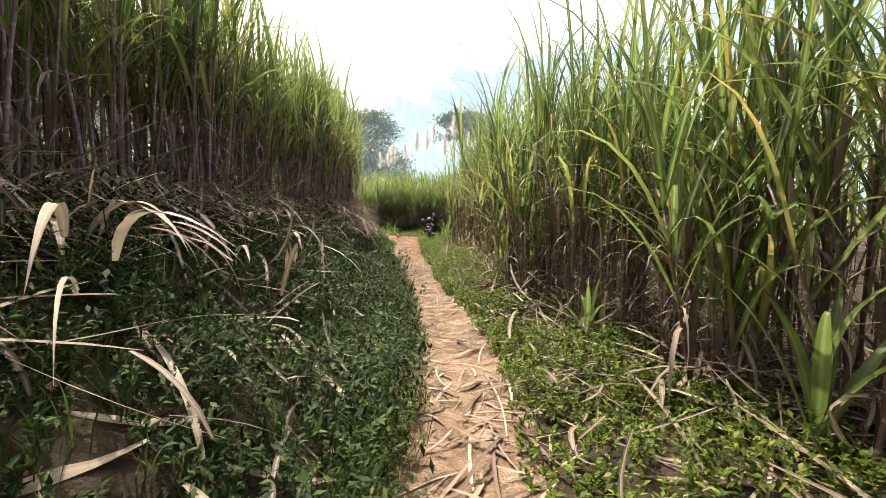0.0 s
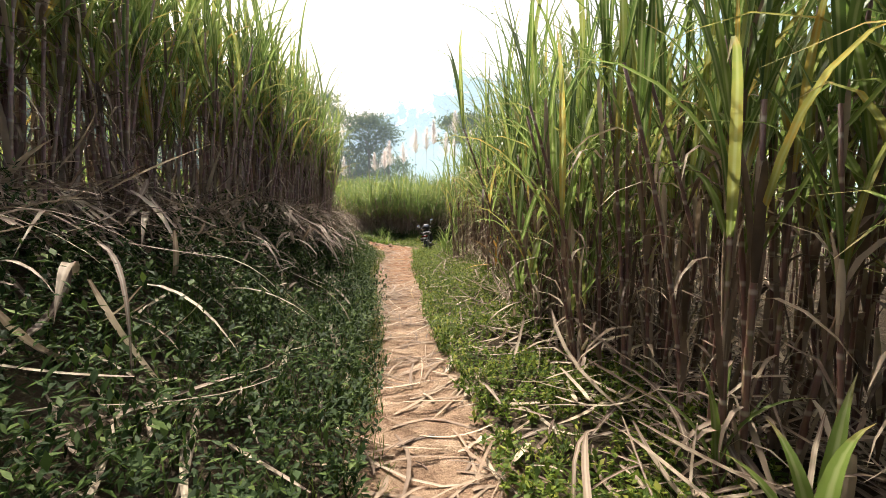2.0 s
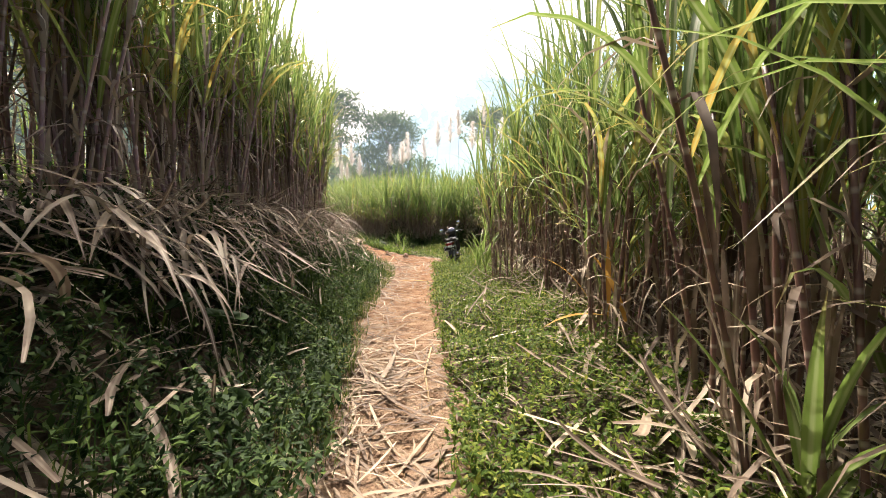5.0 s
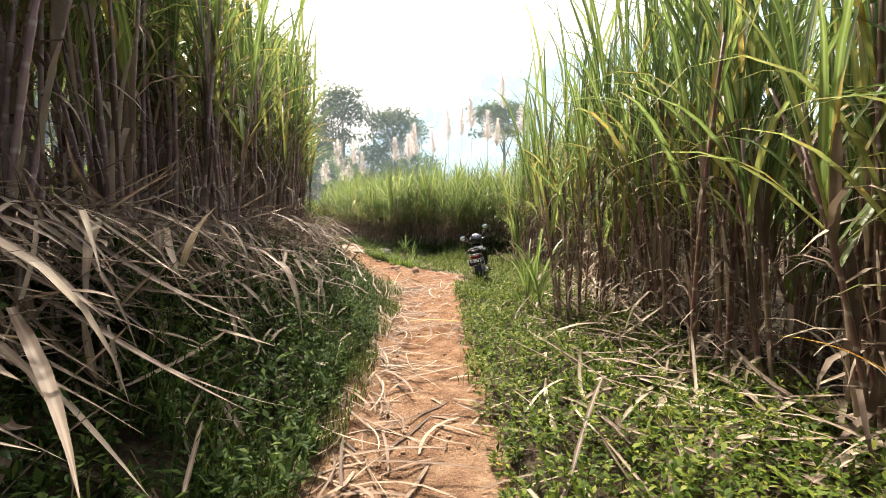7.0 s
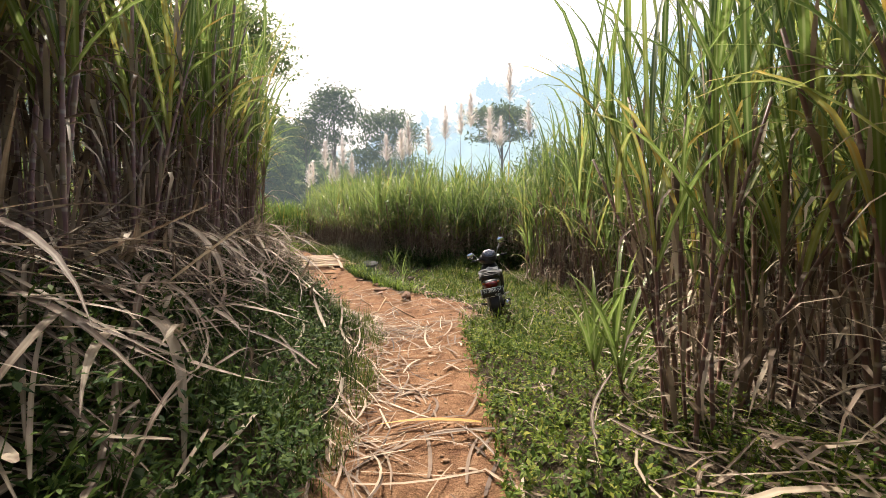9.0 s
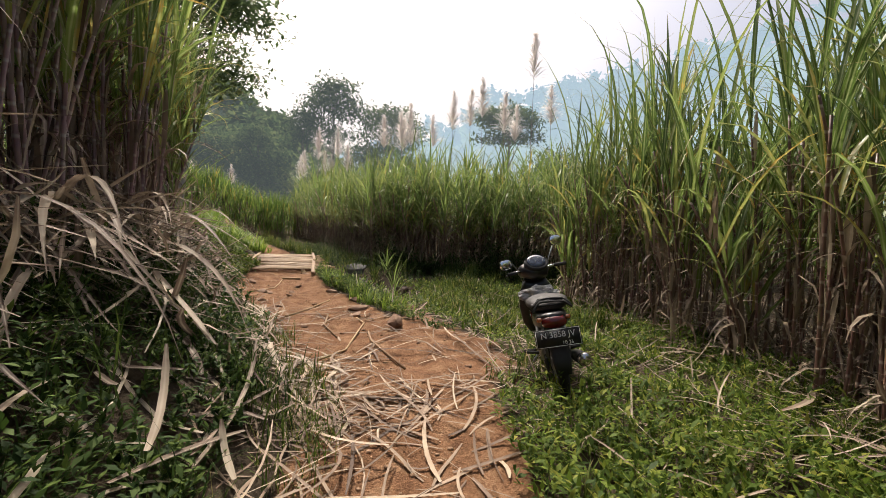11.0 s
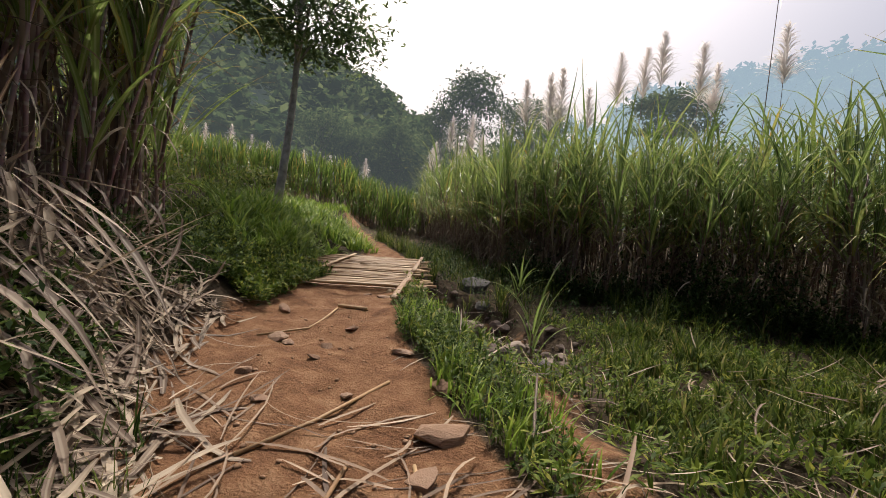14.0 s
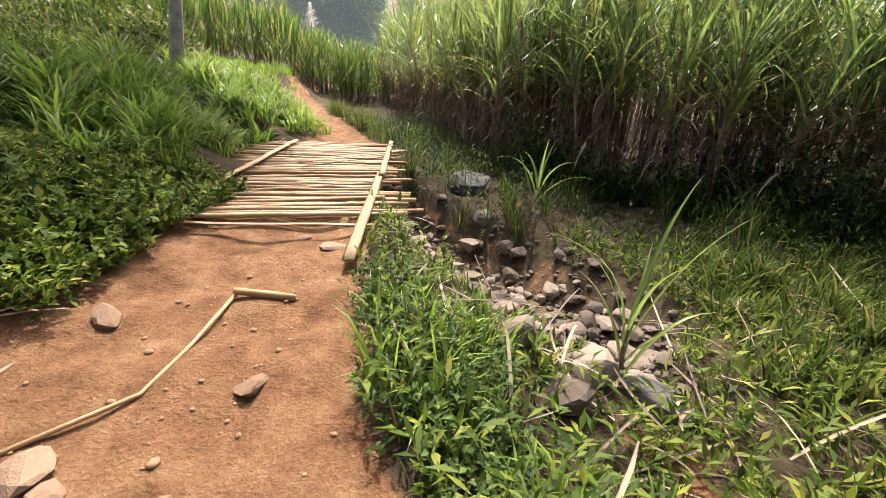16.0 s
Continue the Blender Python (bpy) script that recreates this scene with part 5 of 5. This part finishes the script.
for x, y, top, lo, r, tr, seed, leaf, n_cl, per, lab, ft, fk in [
        (-11.2, 65.5, 16.3, 9.3, 3.6, 0.3, 62, 0.5, 70, 75, "round-crowned tree far behind the sugarcane", 0.5, 0.45),
        (-4.9, 69.2, 14.2, 9.2, 4.2, 0.3, 63, 0.5, 70, 75, "broad flat-crowned tree far behind the sugarcane", 0.4, 0.5),
        (9.0, 61.1, 13.2, 9.6, 3.7, 0.3, 64, 0.5, 60, 75, "umbrella-shaped tree rising far over the sugarcane", 0.3, 0.6),
        (-17.8, 60, 9.3, 2.4, 3.6, 0.3, 65, 0.5, 80, 70, "dense dark round tree beyond the field", 0.7, 0.2),
        (-14.9, 66, 12.8, 9.0, 2.6, 0.2, 66, 0.5, 34, 60, "thin spreading tree far behind the sugarcane", 0.35, 0.6),
        (-8.0, 71, 9.2, 2.5, 4.6, 0.3, 67, 0.6, 70, 60, "dark bushy tree far beyond the sugarcane", 0.7, 0.2),
        (-2.0, 74, 9.0, 2.5, 4.2, 0.3, 68, 0.6, 60, 60, "dark bushy tree far beyond the sugarcane", 0.7, 0.2),
        (-23, 63, 7.6, 2.0, 3.6, 0.3, 69, 0.5, 60, 60, "dense dark round tree beyond the field", 0.7, 0.2),
        (-28, 62, 8.6, 2.0, 4.0, 0.3, 73, 0.5, 60, 60, "dense dark round tree beyond the field", 0.7, 0.2),
        (16, 66, 9.0, 3.0, 4.0, 0.3, 74, 0.6, 60, 60, "dark bushy tree far beyond the sugarcane", 0.7, 0.2)]:
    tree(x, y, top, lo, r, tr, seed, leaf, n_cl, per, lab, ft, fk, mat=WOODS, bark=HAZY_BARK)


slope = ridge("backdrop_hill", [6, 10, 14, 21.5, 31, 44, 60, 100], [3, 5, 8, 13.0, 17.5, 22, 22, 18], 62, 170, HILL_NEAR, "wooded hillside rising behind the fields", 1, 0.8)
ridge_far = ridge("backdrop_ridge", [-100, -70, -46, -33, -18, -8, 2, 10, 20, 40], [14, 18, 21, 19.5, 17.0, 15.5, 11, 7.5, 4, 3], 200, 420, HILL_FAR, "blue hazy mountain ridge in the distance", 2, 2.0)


def woods(name, grid, seed, count, size, mat, label, low=0.02, high=0.92):
    g = np.random.default_rng(seed)
    rows, nx, _ = grid.shape
    out, core = [], []
    bm = bmesh.new()
    bmesh.ops.create_icosphere(bm, subdivisions=1, radius=1)
    bv = np.array([v.co[:] for v in bm.verts])
    bf = np.array([[v.index for v in q.verts] for q in bm.faces])
    bm.free()
    for _ in range(count):
        i, j = g.uniform(low, high) * (rows - 4), g.uniform(0, 1) ** 1.3 * (nx - 2)
        p = grid[int(i), int(j)] + (grid[int(i) + 1, int(j) + 1] - grid[int(i), int(j)]) * g.uniform()
        t, r = size * g.uniform(0.7, 1.5), size * g.uniform(0.35, 0.6)
        k = 70
        lump = bv * (r * 0.85, r * 0.85, t * 0.4) * g.uniform(0.72, 1.15, (len(bv), 1)) + p + (0, 0, t * 0.55)
        core.append((lump, bf))
        q = g.normal(0, 1, (k, 3))
        q /= np.linalg.norm(q, axis=1, keepdims=True)
        q = q * (r, r, t * 0.42) * g.uniform(0.55, 1.05, (k, 1)) + p + (0, 0, t * 0.6)
        ln = size * 0.32 * g.uniform(0.6, 1.3, k)
        out.append(ribbons(q, g.uniform(0, 6.28, k), np.radians(g.normal(0, 35, k)), np.radians(g.normal(30, 20, k)), ln, ln * 0.7, 2, 0.0, 0.0, "leaf"))
    ob = stuff(name, joined(out), mat, label, "woods")
    part("tree_crowns", joined(core), mat, ob, smooth=False)


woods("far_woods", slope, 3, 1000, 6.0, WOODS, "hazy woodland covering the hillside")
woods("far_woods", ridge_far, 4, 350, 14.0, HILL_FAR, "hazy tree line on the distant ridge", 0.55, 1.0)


# ---- the parked motorbike ----
def plain(name, color, rough, metal=0.0, coat=0.0, speck=0.25):
    lo, hi = tuple(c * (1 - speck) for c in color), tuple(min(1, c * (1 + speck)) for c in color)
    return simple(name, [(0.35, lo), (0.65, hi)], 18, rough, 0.08, 0.002, metal, coat)


PAINT = plain("black_paint", (0.006, 0.006, 0.007), 0.34, 0.0, 0.15)
PLASTIC = plain("black_plastic", (0.011, 0.011, 0.012), 0.6)
VINYL = plain("seat_vinyl", (0.028, 0.024, 0.022), 0.65)
RUBBER = plain("tyre_rubber", (0.02, 0.02, 0.02), 0.85)
CHROME = plain("chrome", (0.6, 0.6, 0.6), 0.2, 1.0, 0.0, 0.05)
ALLOY = plain("dull_alloy", (0.3, 0.3, 0.3), 0.4, 1.0, 0.0, 0.15)
RED = plain("red_lens", (0.14, 0.008, 0.008), 0.2, 0.0, 0.5)
ORANGE = plain("orange_lens", (0.3, 0.09, 0.02), 0.2, 0.0, 0.5)
WHITE = plain("white_lettering", (0.75, 0.75, 0.74), 0.6, 0.0, 0.0, 0.05)
CLOTH = simple("grey_wrapper", [(0.3, (0.26, 0.25, 0.24)), (0.7, (0.46, 0.45, 0.43))], 9, 0.55, 0.5, 0.015)
DIAL = plain("dial_glass", (0.05, 0.06, 0.09), 0.12, 0.0, 1.0)
MIRROR = plain("mirror_glass", (0.85, 0.88, 0.9), 0.03, 1.0, 0.0, 0.0)


def loft(rings, sides=16, sharp=2.6):
    """A closed skin over rings (y, z, half width, half height, tilt in degrees, x offset)."""
    th = np.linspace(0, 2 * np.pi, sides, endpoint=False)
    ct, st = np.cos(th), np.sin(th)
    ex, ez = np.sign(ct) * np.abs(ct) ** (2 / sharp), np.sign(st) * np.abs(st) ** (2 / sharp)
    v = []
    for y, z, hw, hh, tilt, xo in rings:
        t = radians(tilt)
        v.append(np.stack([xo + hw * ex, y - hh * ez * math.sin(t), z + hh * ez * math.cos(t)], -1))
    v.append(np.array([[rings[0][5], rings[0][0], rings[0][1]], [rings[-1][5], rings[-1][0], rings[-1][1]]]))
    v, f, n = np.concatenate(v), [], len(rings)
    for i in range(n - 1):
        for j in range(sides):
            k = (j + 1) % sides
            f.append((i * sides + j, i * sides + k, (i + 1) * sides + k, (i + 1) * sides + j))
    for j in range(0, sides, 2):
        f.append((n * sides, (j + 2) % sides, j + 1, j))
        o = (n - 1) * sides
        f.append((n * sides + 1, o + j, o + j + 1, o + (j + 2) % sides))
    return v, np.array(f)


def lathe_x(profile, y, z, x=0.0, sides=36):
    """A wheel-like ring turned about an axle along x; profile of (radius, x)."""
    th = np.linspace(0, 2 * np.pi, sides, endpoint=False)
    n = len(profile)
    v = np.array([(x + px, y + r * math.cos(t), z + r * math.sin(t)) for t in th for r, px in profile])
    f = [(i * n + j, i * n + (j + 1) % n, ((i + 1) % sides) * n + (j + 1) % n, ((i + 1) % sides) * n + j) for i in range(sides) for j in range(n)]
    return v, np.array(f)


def box(x0, x1, y0, y1, z0, z1, bevel=0.006):
    bm = bmesh.new()
    bmesh.ops.create_cube(bm, size=1)
    for v in bm.verts:
        v.co = ((x0 + x1) / 2 + v.co.x * (x1 - x0), (y0 + y1) / 2 + v.co.y * (y1 - y0), (z0 + z1) / 2 + v.co.z * (z1 - z0))
    bmesh.ops.bevel(bm, geom=bm.edges[:], offset=bevel, segments=2, affect="EDGES")
    return bm


def lettering(name, body, size, mat, parent, m, label):
    cu = bpy.data.curves.new(name, "FONT")
    cu.body, cu.size, cu.align_x, cu.align_y, cu.extrude = body, size, "CENTER", "CENTER", 0.0008
    tmp = bpy.data.objects.new(name, cu)
    scene.collection.objects.link(tmp)
    me = bpy.data.meshes.new_from_object(tmp.evaluated_get(bpy.context.evaluated_depsgraph_get()))
    bpy.data.objects.remove(tmp)
    me.materials.clear()
    me.materials.append(mat)
    ob = new(name, me)
    ob.parent = parent
    ob.matrix_local = m
    return tagged(ob, label)


BIKE_STAND = pose(0.993, 16.91, flat(1.0, 16.9) - 0.03, 0, -12, -9) @ Matrix.Diagonal((0.84, 0.77, 0.85, 1))


def motorbike():
    root = tagged(new("motorbike"), "parked black step-through motorbike leaning on its side stand in grass", "motorbike")
    P = lambda name, vf, mat, label="", parent=root: part(name, vf, mat, parent, label)
    for y, nm in ((-0.6, "rear_wheel"), (0.66, "front_wheel")):
        tyre = P(nm, lathe_x([(0.235, -0.03), (0.26, -0.043), (0.285, -0.03), (0.295, 0), (0.285, 0.03), (0.26, 0.043), (0.235, 0.03)], y, 0.295), RUBBER, "worn black tyre on a spoked wheel")
        P("rim", lathe_x([(0.215, -0.028), (0.238, -0.032), (0.238, 0.032), (0.215, 0.028)], y, 0.295), ALLOY, "dull metal rim", tyre)
        P("hub", lathe_x([(0.01, -0.06), (0.06, -0.05), (0.06, 0.05), (0.01, 0.06)], y, 0.295, sides=18), ALLOY, "", tyre)
        for i in range(10):
            a = i * math.pi / 5
            P("spoke", tube([(0.02 * (-1) ** i, y + 0.05 * math.cos(a), 0.295 + 0.05 * math.sin(a)), (0, y + 0.22 * math.cos(a + 0.2), 0.295 + 0.22 * math.sin(a + 0.2))], 0.006, 5), ALLOY, "", tyre)
    P("seat", loft([(-0.74, 0.775, 0.05, 0.02, -10, 0), (-0.68, 0.785, 0.14, 0.045, -8, 0), (-0.5, 0.785, 0.17, 0.055, -3, 0), (-0.3, 0.765, 0.168, 0.058, 4, 0), (-0.12, 0.745, 0.145, 0.055, 4, 0), (0.02, 0.735, 0.11, 0.05, 0, 0), (0.1, 0.72, 0.06, 0.03, -20, 0)], 20), VINYL, "dusty dark brown-grey vinyl seat")
    P("tail_body", loft([(-0.84, 0.7, 0.05, 0.03, 0, 0), (-0.78, 0.685, 0.12, 0.06, 0, 0), (-0.55, 0.66, 0.14, 0.085, 0, 0), (-0.25, 0.6, 0.13, 0.11, 0, 0), (0.0, 0.55, 0.11, 0.12, 0, 0), (0.12, 0.5, 0.09, 0.1, 0, 0)], 16), PAINT)
    P("centre_tunnel", loft([(0.05, 0.52, 0.085, 0.1, 10, 0), (0.2, 0.5, 0.075, 0.09, 20, 0), (0.33, 0.56, 0.08, 0.1, 55, 0), (0.4, 0.7, 0.085, 0.09, 70, 0)], 14), PLASTIC)
    P("leg_shield", loft([(0.4, 0.36, 0.13, 0.02, 75, 0), (0.42, 0.45, 0.185, 0.03, 78, 0), (0.43, 0.62, 0.2, 0.035, 80, 0), (0.43, 0.78, 0.17, 0.04, 84, 0), (0.42, 0.88, 0.11, 0.045, 88, 0)], 18, 3), PAINT)
    P("front_cowl", loft([(0.45, 0.55, 0.09, 0.03, 70, 0), (0.52, 0.68, 0.13, 0.06, 75, 0), (0.52, 0.82, 0.14, 0.07, 82, 0), (0.48, 0.92, 0.1, 0.06, 90, 0)], 16), PAINT)
    P("engine", loft([(-0.32, 0.33, 0.1, 0.08, 0, 0), (-0.15, 0.32, 0.13, 0.11, 0, 0), (0.05, 0.33, 0.12, 0.1, 0, 0), (0.2, 0.36, 0.07, 0.07, 0, 0)], 14), ALLOY, "grimy metal engine block")
    P("swing_arm", tube([(0.09, -0.15, 0.36), (0.1, -0.6, 0.295)], 0.02, 8), PLASTIC)
    P("chain_cover", loft([(-0.66, 0.3, 0.012, 0.06, 0, -0.09), (-0.4, 0.33, 0.014, 0.05, 0, -0.09), (-0.12, 0.34, 0.014, 0.06, 0, -0.09)], 10), PLASTIC)
    for x in (-0.105, 0.105):
        P("shock_absorber", tube([(x, -0.56, 0.32), (x, -0.44, 0.6)], 0.024, 10), ALLOY)
        P("fork_leg", tube([(x * 0.75, 0.67, 0.29), (x * 0.75, 0.52, 0.72)], 0.021, 10), ALLOY)
        P("foot_peg", tube([(x * 1.2, -0.02, 0.27), (x * 2.3, -0.02, 0.27)], 0.016, 8), RUBBER)
        P("rear_foot_peg", tube([(x * 1.2, -0.36, 0.33), (x * 2.2, -0.36, 0.35)], 0.014, 8), RUBBER)
        P("rear_indicator", loft([(-0.85, 0.7, 0.008, 0.008, 0, x * 1.02), (-0.82, 0.7, 0.022, 0.018, 0, x * 1.05), (-0.77, 0.7, 0.02, 0.02, 0, x * 1.05)], 10), ORANGE, "orange turn signal lens")
    P("front_fender", loft([(0.36, 0.45, 0.04, 0.012, 60, 0), (0.48, 0.58, 0.055, 0.016, 35, 0), (0.66, 0.625, 0.06, 0.018, 0, 0), (0.84, 0.56, 0.05, 0.014, -40, 0), (0.92, 0.47, 0.03, 0.01, -60, 0)], 12), PAINT)
    P("rear_fender", loft([(-0.72, 0.62, 0.08, 0.015, 0, 0), (-0.86, 0.54, 0.075, 0.015, 55, 0), (-0.93, 0.4, 0.07, 0.012, 70, 0), (-0.96, 0.3, 0.055, 0.01, 75, 0)], 12), PLASTIC)
    P("tail_light", loft([(-0.87, 0.675, 0.06, 0.025, 0, 0), (-0.85, 0.675, 0.095, 0.045, 0, 0), (-0.8, 0.675, 0.1, 0.05, 0, 0)], 14), RED, "dark red tail lamp lens")
    silencer = P("silencer", tube([(0.13, -0.1, 0.24), (0.15, -0.35, 0.27), (0.165, -0.5, 0.31), (0.175, -0.86, 0.37)], [0.022, 0.03, 0.048, 0.052], 14), PLASTIC, "black exhaust silencer")
    P("end_cap", tube([(0.175, -0.86, 0.37), (0.177, -0.9, 0.376)], [0.054, 0.045], 14), CHROME, "bright metal exhaust end", silencer)
    rack = P("grab_rail", tube([(-0.12, -0.5, 0.78), (-0.14, -0.7, 0.8), (-0.09, -0.86, 0.81), (0.09, -0.86, 0.81), (0.14, -0.7, 0.8), (0.12, -0.5, 0.78)], 0.012, 8), PLASTIC)
    g = np.random.default_rng(3)
    for i in range(7):
        y = -0.72 - 0.02 * i
        z = 0.83 + 0.012 * g.uniform(-1, 1)
        P("rubber_strap", tube([(-0.15, y + g.normal(0, 0.02), z - 0.05), (-0.09, y + g.normal(0, 0.02), z + 0.01), (0, y + g.normal(0, 0.015), z + 0.015), (0.09, y + g.normal(0, 0.02), z + 0.008), (0.15, y + g.normal(0, 0.02), z - 0.05)], 0.009, 6), RUBBER, "black rubber luggage strap", rack)
    P("side_stand", tube([(-0.1, -0.05, 0.26), (-0.27, -0.02, 0.05)], 0.011, 8), ALLOY)
    P("kick_starter", tube([(0.13, -0.15, 0.3), (0.18, -0.2, 0.42), (0.24, -0.2, 0.43)], 0.01, 8), ALLOY)
    sticker = bm_part("side_sticker", box(-0.147, -0.139, -0.5, -0.3, 0.66, 0.7, 0.002), RED, root, "red and white side sticker")
    bm_part("sticker_stripe", box(-0.149, -0.14, -0.46, -0.38, 0.668, 0.68, 0.001), WHITE, sticker)
    # number plate
    plate = bm_part("number_plate", box(-0.155, 0.155, -0.004, 0.004, -0.062, 0.062, 0.003), PLASTIC, root, "black number plate with white characters")
    plate.matrix_local = pose(0, -0.93, 0.575, -14, 0, 0) @ Matrix.Scale(1.1, 4)
    face = lambda x, z: pose(x, -0.0055, z, 90, 0, 0)
    lettering("plate_number", "N 3858 JV", 0.056, WHITE, plate, face(0, 0.02), "white registration characters")
    lettering("plate_date", "10 26", 0.034, WHITE, plate, face(0.06, -0.038), "small white date digits")
    for x0, x1, z0, z1 in ((-0.15, 0.15, 0.055, 0.058), (-0.15, 0.15, -0.058, -0.055), (-0.15, -0.147, -0.058, 0.058), (0.147, 0.15, -0.058, 0.058)):
        bm_part("plate_border", box(x0, x1, -0.0065, -0.004, z0, z1, 0.0004), WHITE, plate)
    # steering head, turned to the left
    bars = P("handlebar_cowl", loft([(-0.12, -0.05, 0.08, 0.04, 40, 0), (-0.06, 0.0, 0.145, 0.075, 35, 0), (0.02, 0.03, 0.165, 0.085, 20, 0), (0.1, 0.01, 0.13, 0.075, 0, 0), (0.16, -0.02, 0.07, 0.04, 0, 0)], 16), PAINT)
    bars.matrix_local = pose(0, 0.4, 0.96, 0, 0, 26)
    P("bezel", loft([(-0.088, 0.11, 0.118, 0.088, -40, 0), (-0.095, 0.105, 0.125, 0.095, -40, 0), (-0.05, 0.06, 0.125, 0.09, -40, 0), (-0.01, 0.02, 0.08, 0.05, -40, 0)], 20, 2.2), PLASTIC, "", bars)
    P("speedometer", loft([(-0.0945, 0.1175, 0.07, 0.045, -40, 0), (-0.092, 0.1145, 0.1, 0.071, -40, 0), (-0.086, 0.107, 0.104, 0.075, -40, 0)], 20, 2.2), DIAL, "scuffed oval instrument glass", bars)
    for px, r in ((-0.045, 0.034), (0.04, 0.03)):
        P("dial_ring", tube([(px + r * math.cos(a), -0.0965 + r * 0.64 * math.sin(a), 0.12 + r * 0.77 * math.sin(a)) for a in np.linspace(0, 6.283, 16)], 0.0014, 4), ALLOY, "", bars)
    P("headlight", loft([(0.12, 0.0, 0.08, 0.045, 0, 0), (0.16, -0.005, 0.06, 0.035, 0, 0), (0.175, -0.005, 0.02, 0.01, 0, 0)], 14), DIAL, "", bars)
    for sx in (-1, 1):
        P("handlebar", tube([(sx * 0.1, 0.0, 0.01), (sx * 0.2, -0.03, 0.03), (sx * 0.24, -0.05, 0.03)], 0.013, 10), CHROME, "", bars)
        P("grip", tube([(sx * 0.23, -0.045, 0.03), (sx * 0.34, -0.1, 0.03)], 0.018, 10), RUBBER, "black rubber grip", bars)
        P("brake_lever", tube([(sx * 0.19, 0.02, 0.03), (sx * 0.25, 0.0, 0.025), (sx * 0.34, -0.055, 0.02)], 0.007, 6), ALLOY, "", bars)
        P("mirror_stem", tube([(sx * 0.17, 0.0, 0.04), (sx * 0.22, 0.02, 0.12), (sx * 0.29, 0.0, 0.25 if sx > 0 else 0.12)], 0.006, 6), ALLOY, "", bars)
        zc = 0.28 if sx > 0 else 0.12
        P("mirror", loft([(0.012, zc, 0.02, 0.015, 0, sx * 0.31), (0.0, zc, 0.072, 0.053, 0, sx * 0.31), (-0.012, zc, 0.074, 0.055, 0, sx * 0.31)], 16), PLASTIC, "rear-view mirror", bars)
        part("mirror_glass", loft([(-0.0125, zc, 0.068, 0.05, 0, sx * 0.31), (-0.015, zc, 0.067, 0.049, 0, sx * 0.31)], 16), MIRROR, bars, "bright sky-reflecting mirror glass")
    root.matrix_world = BIKE_STAND
    return root


motorbike()


def wrapper():
    """A crumpled grey plastic bundle wedged between seat and leg shield."""
    bm = bmesh.new()
    bmesh.ops.create_icosphere(bm, subdivisions=4, radius=0.5)
    for v in bm.verts:
        p = v.co.copy()
        v.co = Vector((p.x * 0.36, p.y * 0.09, p.z * 0.13))
        v.co += v.normal * 0.042 * (noise.noise(p * 4) + 0.9 * abs(noise.noise(p * 7)) + 0.4 * abs(noise.noise(p * 17)))
        v.co.z -= 0.02 * abs(p.x)
    ob = bm_part("plastic_bag", bm, CLOTH, smooth=False)
    ob.matrix_world = BIKE_STAND @ pose(0, 0.19, 0.765, -35, 4, 0)
    tagged(ob, "crumpled grey-white plastic bag wedged on the motorbike", "bag")


wrapper()
